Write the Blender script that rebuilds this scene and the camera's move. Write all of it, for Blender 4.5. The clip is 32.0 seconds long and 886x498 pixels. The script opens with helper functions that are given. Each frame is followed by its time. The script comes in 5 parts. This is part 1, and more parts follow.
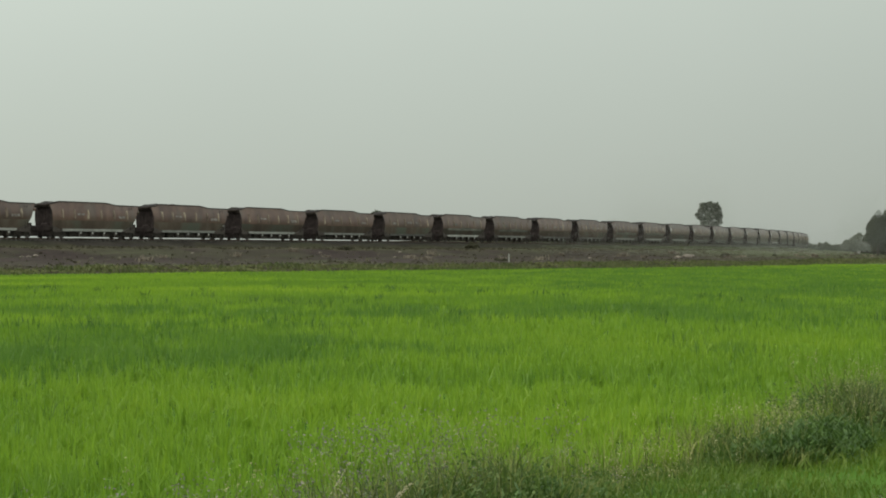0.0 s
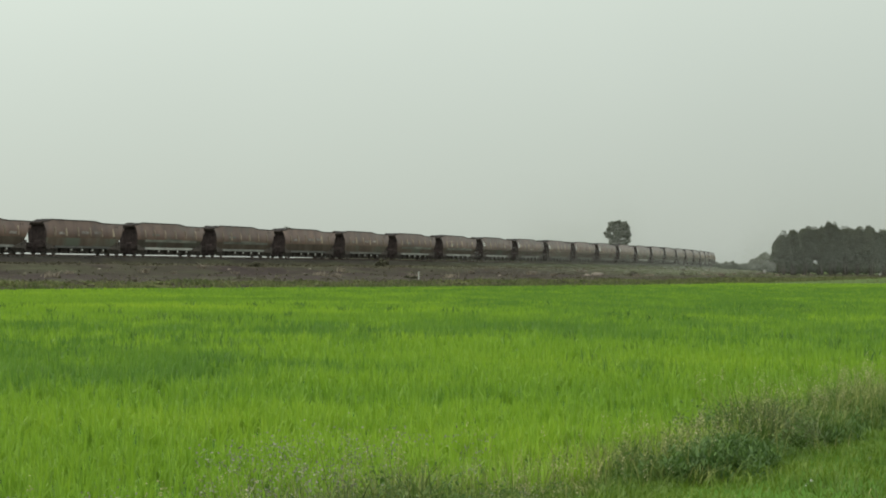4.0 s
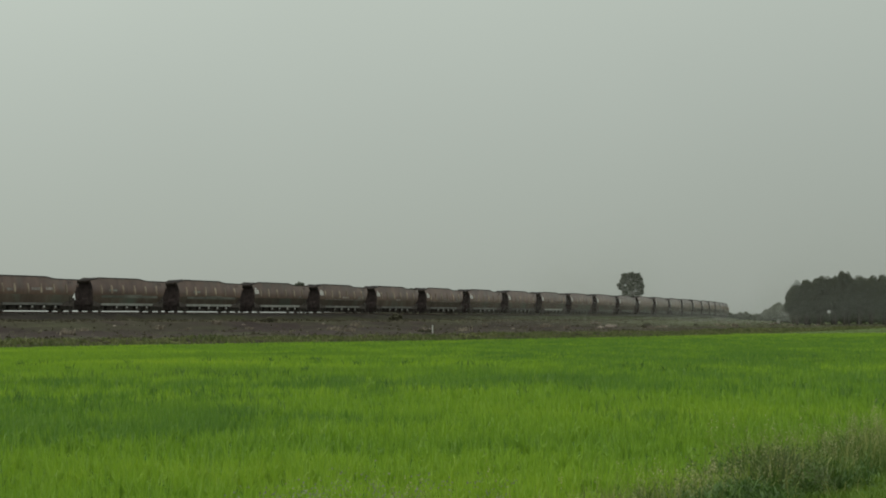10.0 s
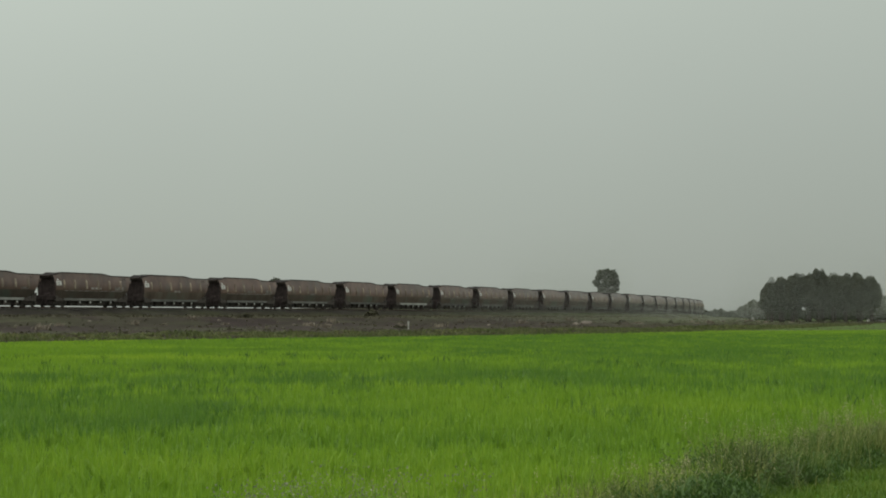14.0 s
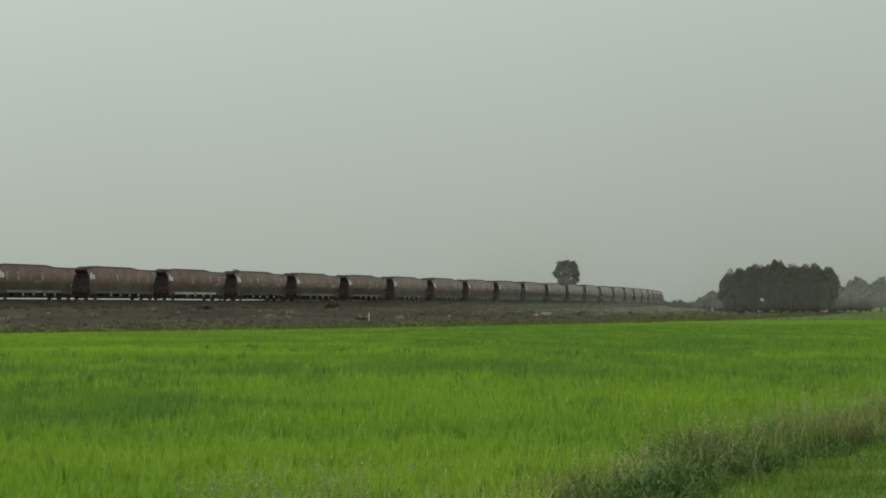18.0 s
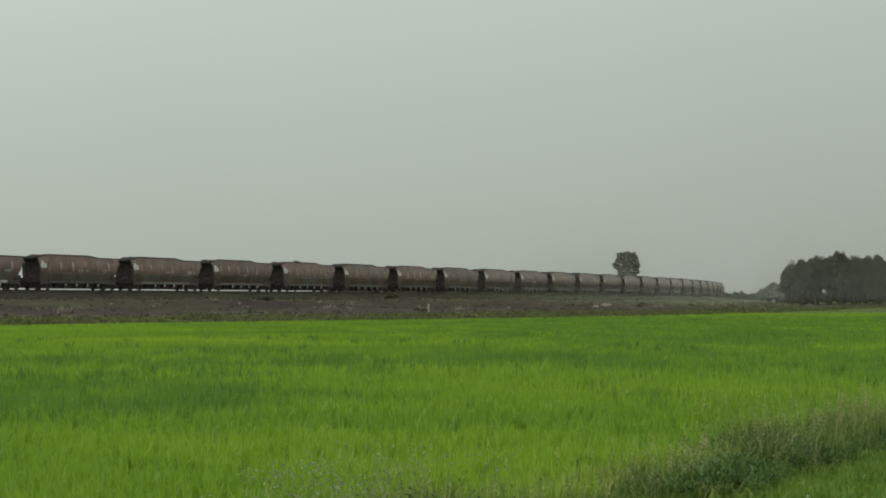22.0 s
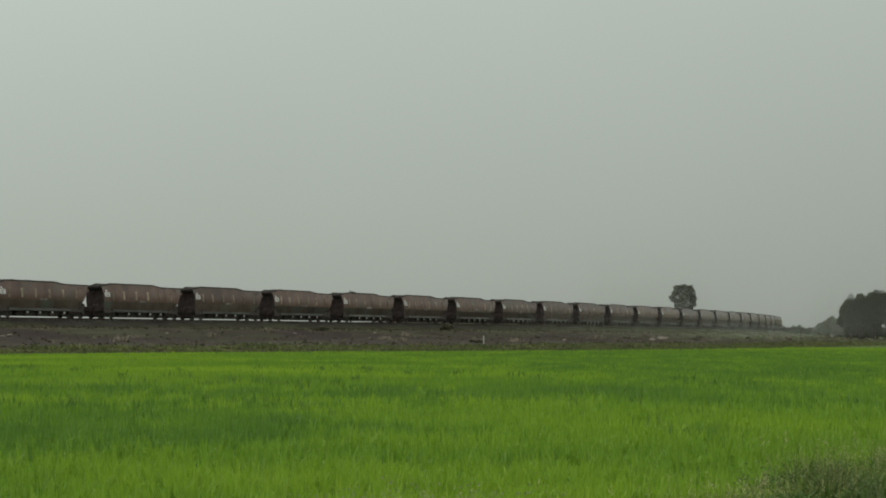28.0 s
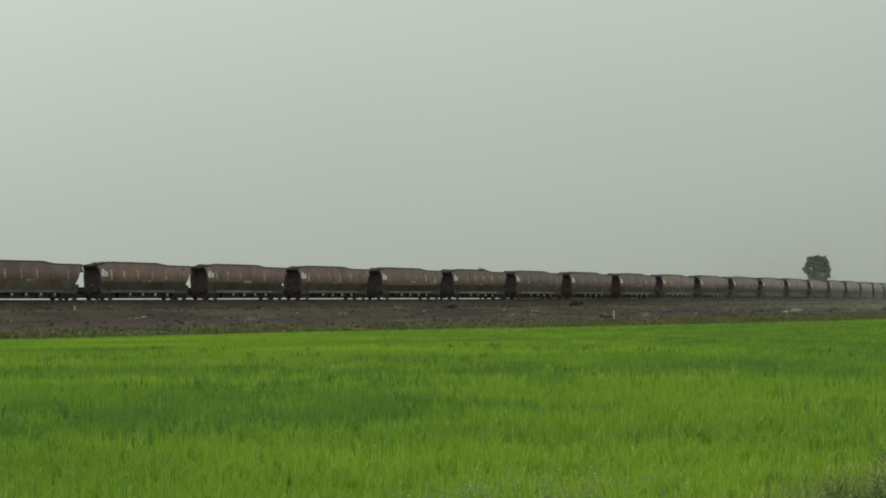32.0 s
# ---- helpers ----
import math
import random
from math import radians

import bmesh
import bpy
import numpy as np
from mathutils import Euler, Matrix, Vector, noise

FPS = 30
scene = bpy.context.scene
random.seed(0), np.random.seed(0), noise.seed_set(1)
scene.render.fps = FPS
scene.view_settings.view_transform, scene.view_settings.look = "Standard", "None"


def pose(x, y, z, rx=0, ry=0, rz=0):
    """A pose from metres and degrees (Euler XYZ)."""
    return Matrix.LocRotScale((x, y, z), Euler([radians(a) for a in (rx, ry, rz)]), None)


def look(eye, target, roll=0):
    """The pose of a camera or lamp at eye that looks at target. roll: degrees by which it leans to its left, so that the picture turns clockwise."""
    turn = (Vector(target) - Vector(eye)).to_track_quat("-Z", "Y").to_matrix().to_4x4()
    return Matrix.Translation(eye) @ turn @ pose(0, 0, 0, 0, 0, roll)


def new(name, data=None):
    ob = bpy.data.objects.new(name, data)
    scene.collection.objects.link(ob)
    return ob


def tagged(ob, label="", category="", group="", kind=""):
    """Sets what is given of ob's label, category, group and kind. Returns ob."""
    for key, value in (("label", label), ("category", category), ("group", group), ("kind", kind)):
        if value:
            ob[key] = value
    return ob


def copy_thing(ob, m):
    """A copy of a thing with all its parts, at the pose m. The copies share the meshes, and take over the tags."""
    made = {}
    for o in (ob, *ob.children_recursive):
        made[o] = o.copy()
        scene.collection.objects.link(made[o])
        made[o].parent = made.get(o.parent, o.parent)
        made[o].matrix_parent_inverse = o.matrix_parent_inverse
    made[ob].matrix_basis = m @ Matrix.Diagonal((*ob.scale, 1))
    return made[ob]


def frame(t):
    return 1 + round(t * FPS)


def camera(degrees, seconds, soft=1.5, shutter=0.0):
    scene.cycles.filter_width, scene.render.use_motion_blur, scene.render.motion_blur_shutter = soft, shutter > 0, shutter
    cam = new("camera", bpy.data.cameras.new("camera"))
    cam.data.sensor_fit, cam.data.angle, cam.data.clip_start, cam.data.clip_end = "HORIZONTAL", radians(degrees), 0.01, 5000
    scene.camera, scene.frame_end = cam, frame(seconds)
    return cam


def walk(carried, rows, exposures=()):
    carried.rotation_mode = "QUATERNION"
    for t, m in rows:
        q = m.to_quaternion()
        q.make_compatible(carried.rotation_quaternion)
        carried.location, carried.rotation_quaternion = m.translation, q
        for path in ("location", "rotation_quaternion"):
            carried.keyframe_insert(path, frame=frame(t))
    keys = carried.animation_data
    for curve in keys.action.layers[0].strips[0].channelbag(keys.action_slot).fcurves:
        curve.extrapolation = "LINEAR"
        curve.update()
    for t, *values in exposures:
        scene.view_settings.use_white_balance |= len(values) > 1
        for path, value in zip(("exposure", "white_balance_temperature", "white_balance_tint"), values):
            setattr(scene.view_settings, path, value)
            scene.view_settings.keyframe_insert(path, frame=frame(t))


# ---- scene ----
cam = camera(29.29, 32.0, soft=1.9, shutter=0.0)
PATH = [
    (0, look((0.074, 0.528, 1.65), (-0.194, 100.53, 1.877), -0.00)),
    (0.5, look((0.078, 0.557, 1.65), (0.094, 100.56, 1.042), -0.09)),
    (1, look((0.081, 0.574, 1.65), (0.759, 100.57, 0.997), -0.06)),
    (1.5, look((0.080, 0.571, 1.65), (1.613, 100.56, 0.953), 0.05)),
    (2, look((0.083, 0.593, 1.65), (2.575, 100.56, 0.924), 0.06)),
    (2.5, look((0.084, 0.595, 1.65), (3.511, 100.53, 0.818), 0.21)),
    (3, look((0.085, 0.603, 1.65), (4.379, 100.51, 0.707), 0.27)),
    (3.5, look((0.084, 0.598, 1.65), (4.970, 100.48, 1.052), 0.34)),
    (4, look((0.074, 0.526, 1.65), (5.108, 100.39, 2.916), 0.27)),
    (4.5, look((0.064, 0.455, 1.65), (5.016, 100.28, 4.793), 0.37)),
    (6.5, look((0.039, 0.278, 1.65), (4.668, 100.05, 6.624), 0.26)),
    (7, look((0.033, 0.235, 1.65), (4.502, 100.02, 6.520), 0.20)),
    (7.5, look((0.032, 0.226, 1.65), (4.417, 100.02, 6.420), 0.06)),
    (8, look((0.022, 0.159, 1.65), (4.330, 99.96, 6.321), -0.10)),
    (8.5, look((0.013, 0.095, 1.65), (4.248, 99.90, 6.233), -0.14)),
    (9, look((0.008, 0.059, 1.65), (4.243, 99.87, 6.158), -0.20)),
    (9.5, look((0.005, 0.034, 1.65), (4.256, 99.84, 6.120), -0.34)),
    (10, look((-0.001, -0.009, 1.65), (4.277, 99.80, 6.070), -0.30)),
    (10.5, look((-0.005, -0.036, 1.65), (4.330, 99.77, 6.070), -0.31)),
    (11, look((-0.004, -0.028, 1.65), (4.401, 99.78, 6.067), -0.21)),
    (11.5, look((-0.008, -0.056, 1.65), (4.500, 99.75, 6.057), -0.20)),
    (12, look((-0.014, -0.096, 1.65), (4.583, 99.70, 6.055), -0.12)),
    (12.5, look((-0.020, -0.141, 1.65), (4.709, 99.65, 6.018), -0.07)),
    (13, look((-0.023, -0.162, 1.65), (4.977, 99.62, 5.963), -0.12)),
    (13.5, look((-0.023, -0.162, 1.65), (5.352, 99.60, 5.887), -0.13)),
    (14, look((-0.029, -0.209, 1.65), (5.667, 99.54, 5.836), -0.14)),
    (14.5, look((-0.035, -0.247, 1.65), (5.988, 99.49, 5.744), -0.17)),
    (16.5, look((-0.039, -0.275, 1.65), (7.400, 99.38, 5.392), -0.25)),
    (17, look((-0.044, -0.315, 1.65), (7.714, 99.32, 5.340), -0.27)),
    (17.5, look((-0.048, -0.342, 1.65), (7.925, 99.27, 5.328), -0.21)),
    (18, look((-0.045, -0.318, 1.65), (7.986, 99.29, 5.323), -0.25)),
    (18.5, look((-0.041, -0.292, 1.65), (7.649, 99.35, 5.199), -0.25)),
    (19, look((-0.044, -0.312, 1.65), (6.750, 99.40, 5.040), -0.27)),
    (19.5, look((-0.049, -0.350, 1.65), (5.808, 99.43, 4.877), -0.23)),
    (20, look((-0.052, -0.372, 1.65), (5.139, 99.45, 4.703), -0.18)),
    (20.5, look((-0.055, -0.392, 1.65), (4.729, 99.45, 4.618), -0.26)),
    (21, look((-0.053, -0.377, 1.65), (4.552, 99.47, 4.620), -0.26)),
    (21.5, look((-0.060, -0.423, 1.65), (4.523, 99.42, 4.707), -0.20)),
    (22, look((-0.061, -0.435, 1.65), (4.463, 99.41, 4.825), -0.17)),
    (22.5, look((-0.062, -0.444, 1.65), (4.418, 99.40, 4.910), -0.07)),
    (23, look((-0.065, -0.464, 1.65), (4.368, 99.38, 5.045), -0.02)),
    (23.5, look((-0.067, -0.477, 1.65), (4.339, 99.37, 5.100), -0.01)),
    (24, look((-0.067, -0.478, 1.65), (4.193, 99.37, 5.189), 0.12)),
    (24.5, look((-0.058, -0.413, 1.65), (3.951, 99.44, 5.318), 0.14)),
    (25, look((-0.052, -0.371, 1.65), (3.670, 99.49, 5.428), 0.17)),
    (25.5, look((-0.044, -0.316, 1.65), (3.364, 99.55, 5.570), 0.16)),
    (27.5, look((-0.014, -0.101, 1.65), (1.661, 99.77, 6.415), 0.23)),
    (28, look((-0.001, -0.006, 1.65), (1.219, 99.86, 6.676), 0.27)),
    (28.5, look((0.002, 0.014, 1.65), (0.748, 99.87, 6.907), 0.40)),
    (29, look((-0.003, -0.023, 1.65), (0.155, 99.83, 7.049), 0.33)),
    (29.5, look((0.013, 0.090, 1.65), (-0.313, 99.95, 6.953), 0.23)),
    (30, look((0.021, 0.148, 1.65), (-0.842, 100.02, 6.572), -0.01)),
    (30.5, look((0.033, 0.240, 1.65), (-1.516, 100.14, 5.855), -0.28)),
    (31, look((0.051, 0.365, 1.65), (-2.828, 100.27, 5.038), -0.56)),
    (31.5, look((0.070, 0.495, 1.65), (-4.504, 100.34, 4.773), -0.83)),
    (32, look((0.083, 0.587, 1.65), (-6.292, 100.32, 5.321), -0.62)),
]
EXPOSURES = [(0, 0.33), (1, 0.45), (2, 0.5), (3.4, 0.58), (4.2, 0.52), (5.5, 0.08), (7, -0.04), (9, -0.02), (12, 0.05), (14, 0.04), (17, 0.09), (21, 0.14), (25, 0.11), (28, -0.03), (30, -0.08), (31, 0.05), (32, 0.14)]
walk(cam, PATH, EXPOSURES)

# ---- light: overcast daylight, brighter cloud towards the west ----
SUN_EL, SUN_AZ = radians(42), radians(-75)
world = bpy.data.worlds.new("overcast_sky")
scene.world = world
world.use_nodes = True


def sky_nodes():
    nt = world.node_tree
    nt.nodes.clear()
    N, K = nt.nodes.new, nt.links.new
    out, bg = N("ShaderNodeOutputWorld"), N("ShaderNodeBackground")
    sky = N("ShaderNodeTexSky")
    sky.sky_type, sky.sun_disc = "NISHITA", False
    sky.sun_elevation, sky.sun_rotation = SUN_EL, SUN_AZ
    dim = N("ShaderNodeVectorMath")
    dim.operation = "SCALE"
    dim.inputs["Scale"].default_value = 0.08
    K(sky.outputs[0], dim.inputs[0])
    co = N("ShaderNodeTexCoord")
    sep = N("ShaderNodeSeparateXYZ")
    K(co.outputs["Generated"], sep.inputs[0])
    # cloud layer: grey, darker low down
    ramp = N("ShaderNodeValToRGB")
    e = ramp.color_ramp.elements
    e[0].position, e[0].color = 0.0, SKY_LOW
    e[1].position, e[1].color = 0.32, SKY_HIGH
    ramp.color_ramp.elements.new(0.09).color = SKY_MID
    ramp.color_ramp.elements.new(0.6).color = SKY_UPPER
    ramp.color_ramp.elements.new(1.0).color = SKY_ZENITH
    K(sep.outputs["Z"], ramp.inputs[0])
    dot = N("ShaderNodeVectorMath")
    dot.operation = "DOT_PRODUCT"
    dot.inputs[1].default_value = (-0.9, 0.25, 0.35)
    K(co.outputs["Generated"], dot.inputs[0])
    noise_tex = N("ShaderNodeTexNoise")
    noise_tex.inputs["Scale"].default_value = 2.6
    noise_tex.inputs["Detail"].default_value = 3
    K(co.outputs["Generated"], noise_tex.inputs["Vector"])
    f1 = N("ShaderNodeMath")
    f1.operation = "MULTIPLY_ADD"
    f1.inputs[1].default_value, f1.inputs[2].default_value = SKY_SIDE, 0.9
    K(dot.outputs["Value"], f1.inputs[0])
    f2 = N("ShaderNodeMath")
    f2.operation = "MULTIPLY_ADD"
    f2.inputs[1].default_value = 0.12
    K(noise_tex.outputs[0], f2.inputs[0])
    K(f1.outputs[0], f2.inputs[2])
    cloud = N("ShaderNodeVectorMath")
    cloud.operation = "SCALE"
    K(ramp.outputs[0], cloud.inputs[0])
    K(f2.outputs[0], cloud.inputs["Scale"])
    mix = N("ShaderNodeMix")
    mix.data_type = "RGBA"
    mix.inputs["Factor"].default_value = 0.94
    K(dim.outputs[0], mix.inputs["A"])
    K(cloud.outputs[0], mix.inputs["B"])
    K(mix.outputs["Result"], bg.inputs["Color"])
    bg.inputs["Strength"].default_value = 1.0
    K(bg.outputs[0], out.inputs[0])


SKY_LOW, SKY_MID, SKY_HIGH, SKY_SIDE = (0.318, 0.35, 0.313, 1), (0.386, 0.425, 0.375, 1), (0.575, 0.635, 0.557, 1), 0.32
SKY_UPPER, SKY_ZENITH = (1.0, 1.06, 0.98, 1), (1.45, 1.5, 1.42, 1)
sky_nodes()
sun_data = bpy.data.lights.new("sun", "SUN")
sun_data.energy, sun_data.angle, sun_data.color = 1.1, radians(25), (1.0, 0.97, 0.9)
sun = new("sun", sun_data)
sun.matrix_world = look((-100 * math.cos(SUN_EL) * 0.97, 100 * math.cos(SUN_EL) * 0.26, 100 * math.sin(SUN_EL)), (0, 0, 0))


# ---- materials ----
def material(name, stops, scale=1.0, detail=5.0, rough=0.8, metal=0.0, bump=0.0, bump_scale=20.0, stretch=(1, 1, 1),
             island=0.0, per_object=0.0, through_light=0.0, second=None, coords="Object", spec=0.3, coat=0.0):
    """Colour from a noise through a ramp of stops [(position, rgb)], a second stain noise (scale, rgb, low, high), and variation by piece."""
    mt = bpy.data.materials.new(name)
    mt.use_nodes = True
    nt = mt.node_tree
    N, K = nt.nodes.new, nt.links.new
    bsdf = nt.nodes["Principled BSDF"]
    out = nt.nodes["Material Output"]
    bsdf.inputs["Roughness"].default_value = rough
    bsdf.inputs["Metallic"].default_value = metal
    bsdf.inputs["Specular IOR Level"].default_value = spec
    bsdf.inputs["Coat Weight"].default_value, bsdf.inputs["Coat Roughness"].default_value = coat, 0.25
    if coords == "World":
        vec = N("ShaderNodeNewGeometry").outputs["Position"]
    else:
        vec = N("ShaderNodeTexCoord").outputs["Object"]
    mp = N("ShaderNodeMapping")
    mp.inputs["Scale"].default_value = stretch
    K(vec, mp.inputs["Vector"])
    if per_object:
        info = N("ShaderNodeObjectInfo")
        shift = N("ShaderNodeMath")
        shift.operation = "MULTIPLY"
        shift.inputs[1].default_value = 37.0
        K(info.outputs["Random"], shift.inputs[0])
        K(shift.outputs[0], mp.inputs["Location"])
    tex = N("ShaderNodeTexNoise")
    tex.inputs["Scale"].default_value = scale
    tex.inputs["Detail"].default_value = detail
    tex.inputs["Roughness"].default_value = 0.6
    K(mp.outputs[0], tex.inputs["Vector"])
    fac = tex.outputs[0]
    if island:
        geo = N("ShaderNodeNewGeometry")
        add = N("ShaderNodeMath")
        add.operation = "MULTIPLY_ADD"
        add.inputs[1].default_value = island
        K(geo.outputs["Random Per Island"], add.inputs[0])
        sub = N("ShaderNodeMath")
        sub.operation = "SUBTRACT"
        sub.inputs[1].default_value = island / 2
        K(fac, add.inputs[2])
        K(add.outputs[0], sub.inputs[0])
        fac = sub.outputs[0]
    ramp = N("ShaderNodeValToRGB")
    el = ramp.color_ramp.elements
    el[0].position, el[0].color = stops[0][0], (*stops[0][1], 1)
    el[1].position, el[1].color = stops[-1][0], (*stops[-1][1], 1)
    for pos, rgb in stops[1:-1]:
        el.new(pos).color = (*rgb, 1)
    K(fac, ramp.inputs[0])
    col = ramp.outputs[0]
    if second:
        sc, rgb, lo, hi = second
        t2 = N("ShaderNodeTexNoise")
        t2.inputs["Scale"].default_value = sc
        t2.inputs["Detail"].default_value = 4
        K(mp.outputs[0], t2.inputs["Vector"])
        mr = N("ShaderNodeMapRange")
        mr.inputs["From Min"].default_value, mr.inputs["From Max"].default_value = lo, hi
        K(t2.outputs[0], mr.inputs["Value"])
        mx = N("ShaderNodeMix")
        mx.data_type = "RGBA"
        K(mr.outputs[0], mx.inputs["Factor"])
        K(col, mx.inputs["A"])
        mx.inputs["B"].default_value = (*rgb, 1)
        col = mx.outputs["Result"]
    if per_object:
        hs = N("ShaderNodeHueSaturation")
        val = N("ShaderNodeMath")
        val.operation = "MULTIPLY_ADD"
        val.inputs[1].default_value, val.inputs[2].default_value = per_object, 1 - per_object / 2
        K(info.outputs["Random"], val.inputs[0])
        K(val.outputs[0], hs.inputs["Value"])
        K(col, hs.inputs["Color"])
        col = hs.outputs[0]
    K(col, bsdf.inputs["Base Color"])
    if bump:
        tb = N("ShaderNodeTexNoise")
        tb.inputs["Scale"].default_value = bump_scale
        tb.inputs["Detail"].default_value = 6
        K(mp.outputs[0], tb.inputs["Vector"])
        bp = N("ShaderNodeBump")
        bp.inputs["Strength"].default_value = bump
        bp.inputs["Distance"].default_value = 0.05
        K(tb.outputs[0], bp.inputs["Height"])
        K(bp.outputs[0], bsdf.inputs["Normal"])
    if through_light:
        tr = N("ShaderNodeBsdfTranslucent")
        K(col, tr.inputs["Color"])
        ms = N("ShaderNodeMixShader")
        ms.inputs[0].default_value = through_light
        K(bsdf.outputs[0], ms.inputs[1])
        K(tr.outputs[0], ms.inputs[2])
        K(ms.outputs[0], out.inputs["Surface"])
    return mt


M_RUST = material("rusty_wagon_paint", [(0.25, (0.066, 0.037, 0.030)), (0.5, (0.128, 0.072, 0.054)), (0.75, (0.19, 0.113, 0.08))],
                  scale=0.8, stretch=(1, 1, 0.5), rough=0.35, bump=0.08, bump_scale=5, per_object=0.4, spec=0.5, coat=0.55, second=(0.5, (0.115, 0.088, 0.07), 0.52, 0.7))
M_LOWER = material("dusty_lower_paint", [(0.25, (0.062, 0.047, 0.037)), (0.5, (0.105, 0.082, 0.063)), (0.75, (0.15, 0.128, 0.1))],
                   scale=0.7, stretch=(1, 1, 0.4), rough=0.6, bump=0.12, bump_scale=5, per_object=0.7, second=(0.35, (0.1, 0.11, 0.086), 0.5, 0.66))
# wear, plus light caught on the curved ribs, put into the paler tones
M_RIB = material("worn_highlit_rib_paint", [(0.35, (0.13, 0.09, 0.068)), (0.52, (0.25, 0.2, 0.15)), (0.72, (0.47, 0.4, 0.3))],
                 scale=1.3, stretch=(1, 1, 0.6), rough=0.6, per_object=0.5)
M_RIM = material("coal_dusted_rim", [(0.3, (0.04, 0.035, 0.032)), (0.7, (0.085, 0.066, 0.054))], scale=3, rough=0.95, spec=0.05)
M_SILL = material("dusty_grey_sill", [(0.3, (0.09, 0.087, 0.078)), (0.7, (0.2, 0.195, 0.18))], scale=0.8, rough=0.6, per_object=0.8)
M_PALESILL = material("pale_dusty_sill", [(0.3, (0.22, 0.22, 0.2)), (0.7, (0.4, 0.4, 0.37))], scale=0.8, rough=0.6, per_object=0.6)
M_BAND = material("grey_green_band", [(0.35, (0.095, 0.098, 0.08)), (0.65, (0.2, 0.205, 0.175))], scale=1.2, stretch=(0.5, 1, 1), rough=0.6, per_object=0.4)
M_FADED = material("faded_lettering_paint", [(0.4, (0.15, 0.125, 0.105)), (0.6, (0.3, 0.28, 0.26))], scale=2.5, rough=0.6, per_object=0.5)
M_IRON = material("dark_running_gear", [(0.3, (0.04, 0.035, 0.032)), (0.7, (0.125, 0.104, 0.09))], scale=4, rough=0.65, bump=0.2)
M_ENDS = material("coal_black_end_sheet", [(0.3, (0.026, 0.021, 0.02)), (0.7, (0.07, 0.055, 0.052))], scale=1.1, rough=0.95, bump=0.2, spec=0.05)
M_STEEL = material("worn_wheel_steel", [(0.3, (0.10, 0.09, 0.085)), (0.7, (0.22, 0.2, 0.19))], scale=6, rough=0.45, metal=0.7)
M_COAL = material("heaped_coal", [(0.3, (0.012, 0.011, 0.012)), (0.7, (0.05, 0.045, 0.043))], scale=5, rough=0.95, bump=0.8, bump_scale=6, spec=0.05)
M_WHITE = material("white_stencil_paint", [(0.3, (0.55, 0.54, 0.5)), (0.7, (0.82, 0.82, 0.78))], scale=4, rough=0.6)
M_RAIL = material("rail_steel", [(0.3, (0.08, 0.055, 0.045)), (0.7, (0.16, 0.11, 0.09))], scale=3, rough=0.5, metal=0.5, coords="World")
M_SLEEPER = material("concrete_sleeper", [(0.3, (0.06, 0.055, 0.05)), (0.7, (0.11, 0.1, 0.09))], scale=3, rough=0.9, coords="World")
M_POST = material("white_post_paint", [(0.3, (0.4, 0.4, 0.36)), (0.7, (0.56, 0.56, 0.52))], scale=8, rough=0.6)
M_BARK = material("grey_bark", [(0.3, (0.05, 0.042, 0.035)), (0.7, (0.15, 0.13, 0.11))], scale=3, rough=0.9, bump=0.4)
M_LEAF = material("gum_leaves", [(0.2, (0.07, 0.08, 0.056)), (0.5, (0.1, 0.11, 0.078)), (0.8, (0.135, 0.145, 0.105))], scale=0.5, island=0.25, rough=0.8, through_light=0.6, spec=0.1)
M_PINE = material("plantation_leaves", [(0.2, (0.06, 0.068, 0.045)), (0.5, (0.085, 0.092, 0.062)), (0.8, (0.115, 0.12, 0.082))], scale=0.3, island=0.12, rough=0.8, through_light=0.6, spec=0.1)
M_SHRUB = material("scrub_leaves", [(0.2, (0.07, 0.082, 0.05)), (0.5, (0.1, 0.112, 0.07)), (0.8, (0.135, 0.145, 0.092))], scale=0.6, island=0.25, rough=0.8, through_light=0.6, spec=0.1)
M_BUSH = material("bank_shrub_leaves", [(0.2, (0.06, 0.06, 0.034)), (0.5, (0.09, 0.087, 0.052)), (0.8, (0.13, 0.122, 0.075))], scale=0.6, island=0.25, rough=0.7, through_light=0.3)
M_CROP = material("young_crop_leaves", [(0.2, (0.105, 0.205, 0.028)), (0.4, (0.165, 0.295, 0.03)), (0.56, (0.235, 0.38, 0.031)), (0.8, (0.36, 0.48, 0.045))],
                  scale=0.1, detail=7, stretch=(0.7, 1, 1), island=0.15, rough=0.5, through_light=0.35, coords="World")
M_MIXED = material("middle_crop_leaves", [(0.25, (0.085, 0.185, 0.028)), (0.5, (0.14, 0.265, 0.032)), (0.75, (0.215, 0.345, 0.036))],
                   scale=0.2, detail=7, island=0.12, rough=0.52, through_light=0.35, coords="World")
M_RANK = material("rank_crop_leaves", [(0.25, (0.08, 0.175, 0.032)), (0.5, (0.124, 0.24, 0.036)), (0.75, (0.185, 0.315, 0.04))],
                  scale=0.3, detail=6, island=0.13, rough=0.55, through_light=0.35, coords="World")
M_VERGE = material("verge_grass", [(0.2, (0.055, 0.104, 0.014)), (0.5, (0.113, 0.19, 0.021)), (0.8, (0.196, 0.268, 0.038))],
                   scale=0.9, island=0.22, rough=0.55, through_light=0.3, coords="World")
M_WEED = material("weed_leaves", [(0.25, (0.045, 0.095, 0.018)), (0.5, (0.105, 0.175, 0.032)), (0.72, (0.25, 0.29, 0.085))],
                  scale=1.8, island=0.25, rough=0.6, through_light=0.35, coords="World")
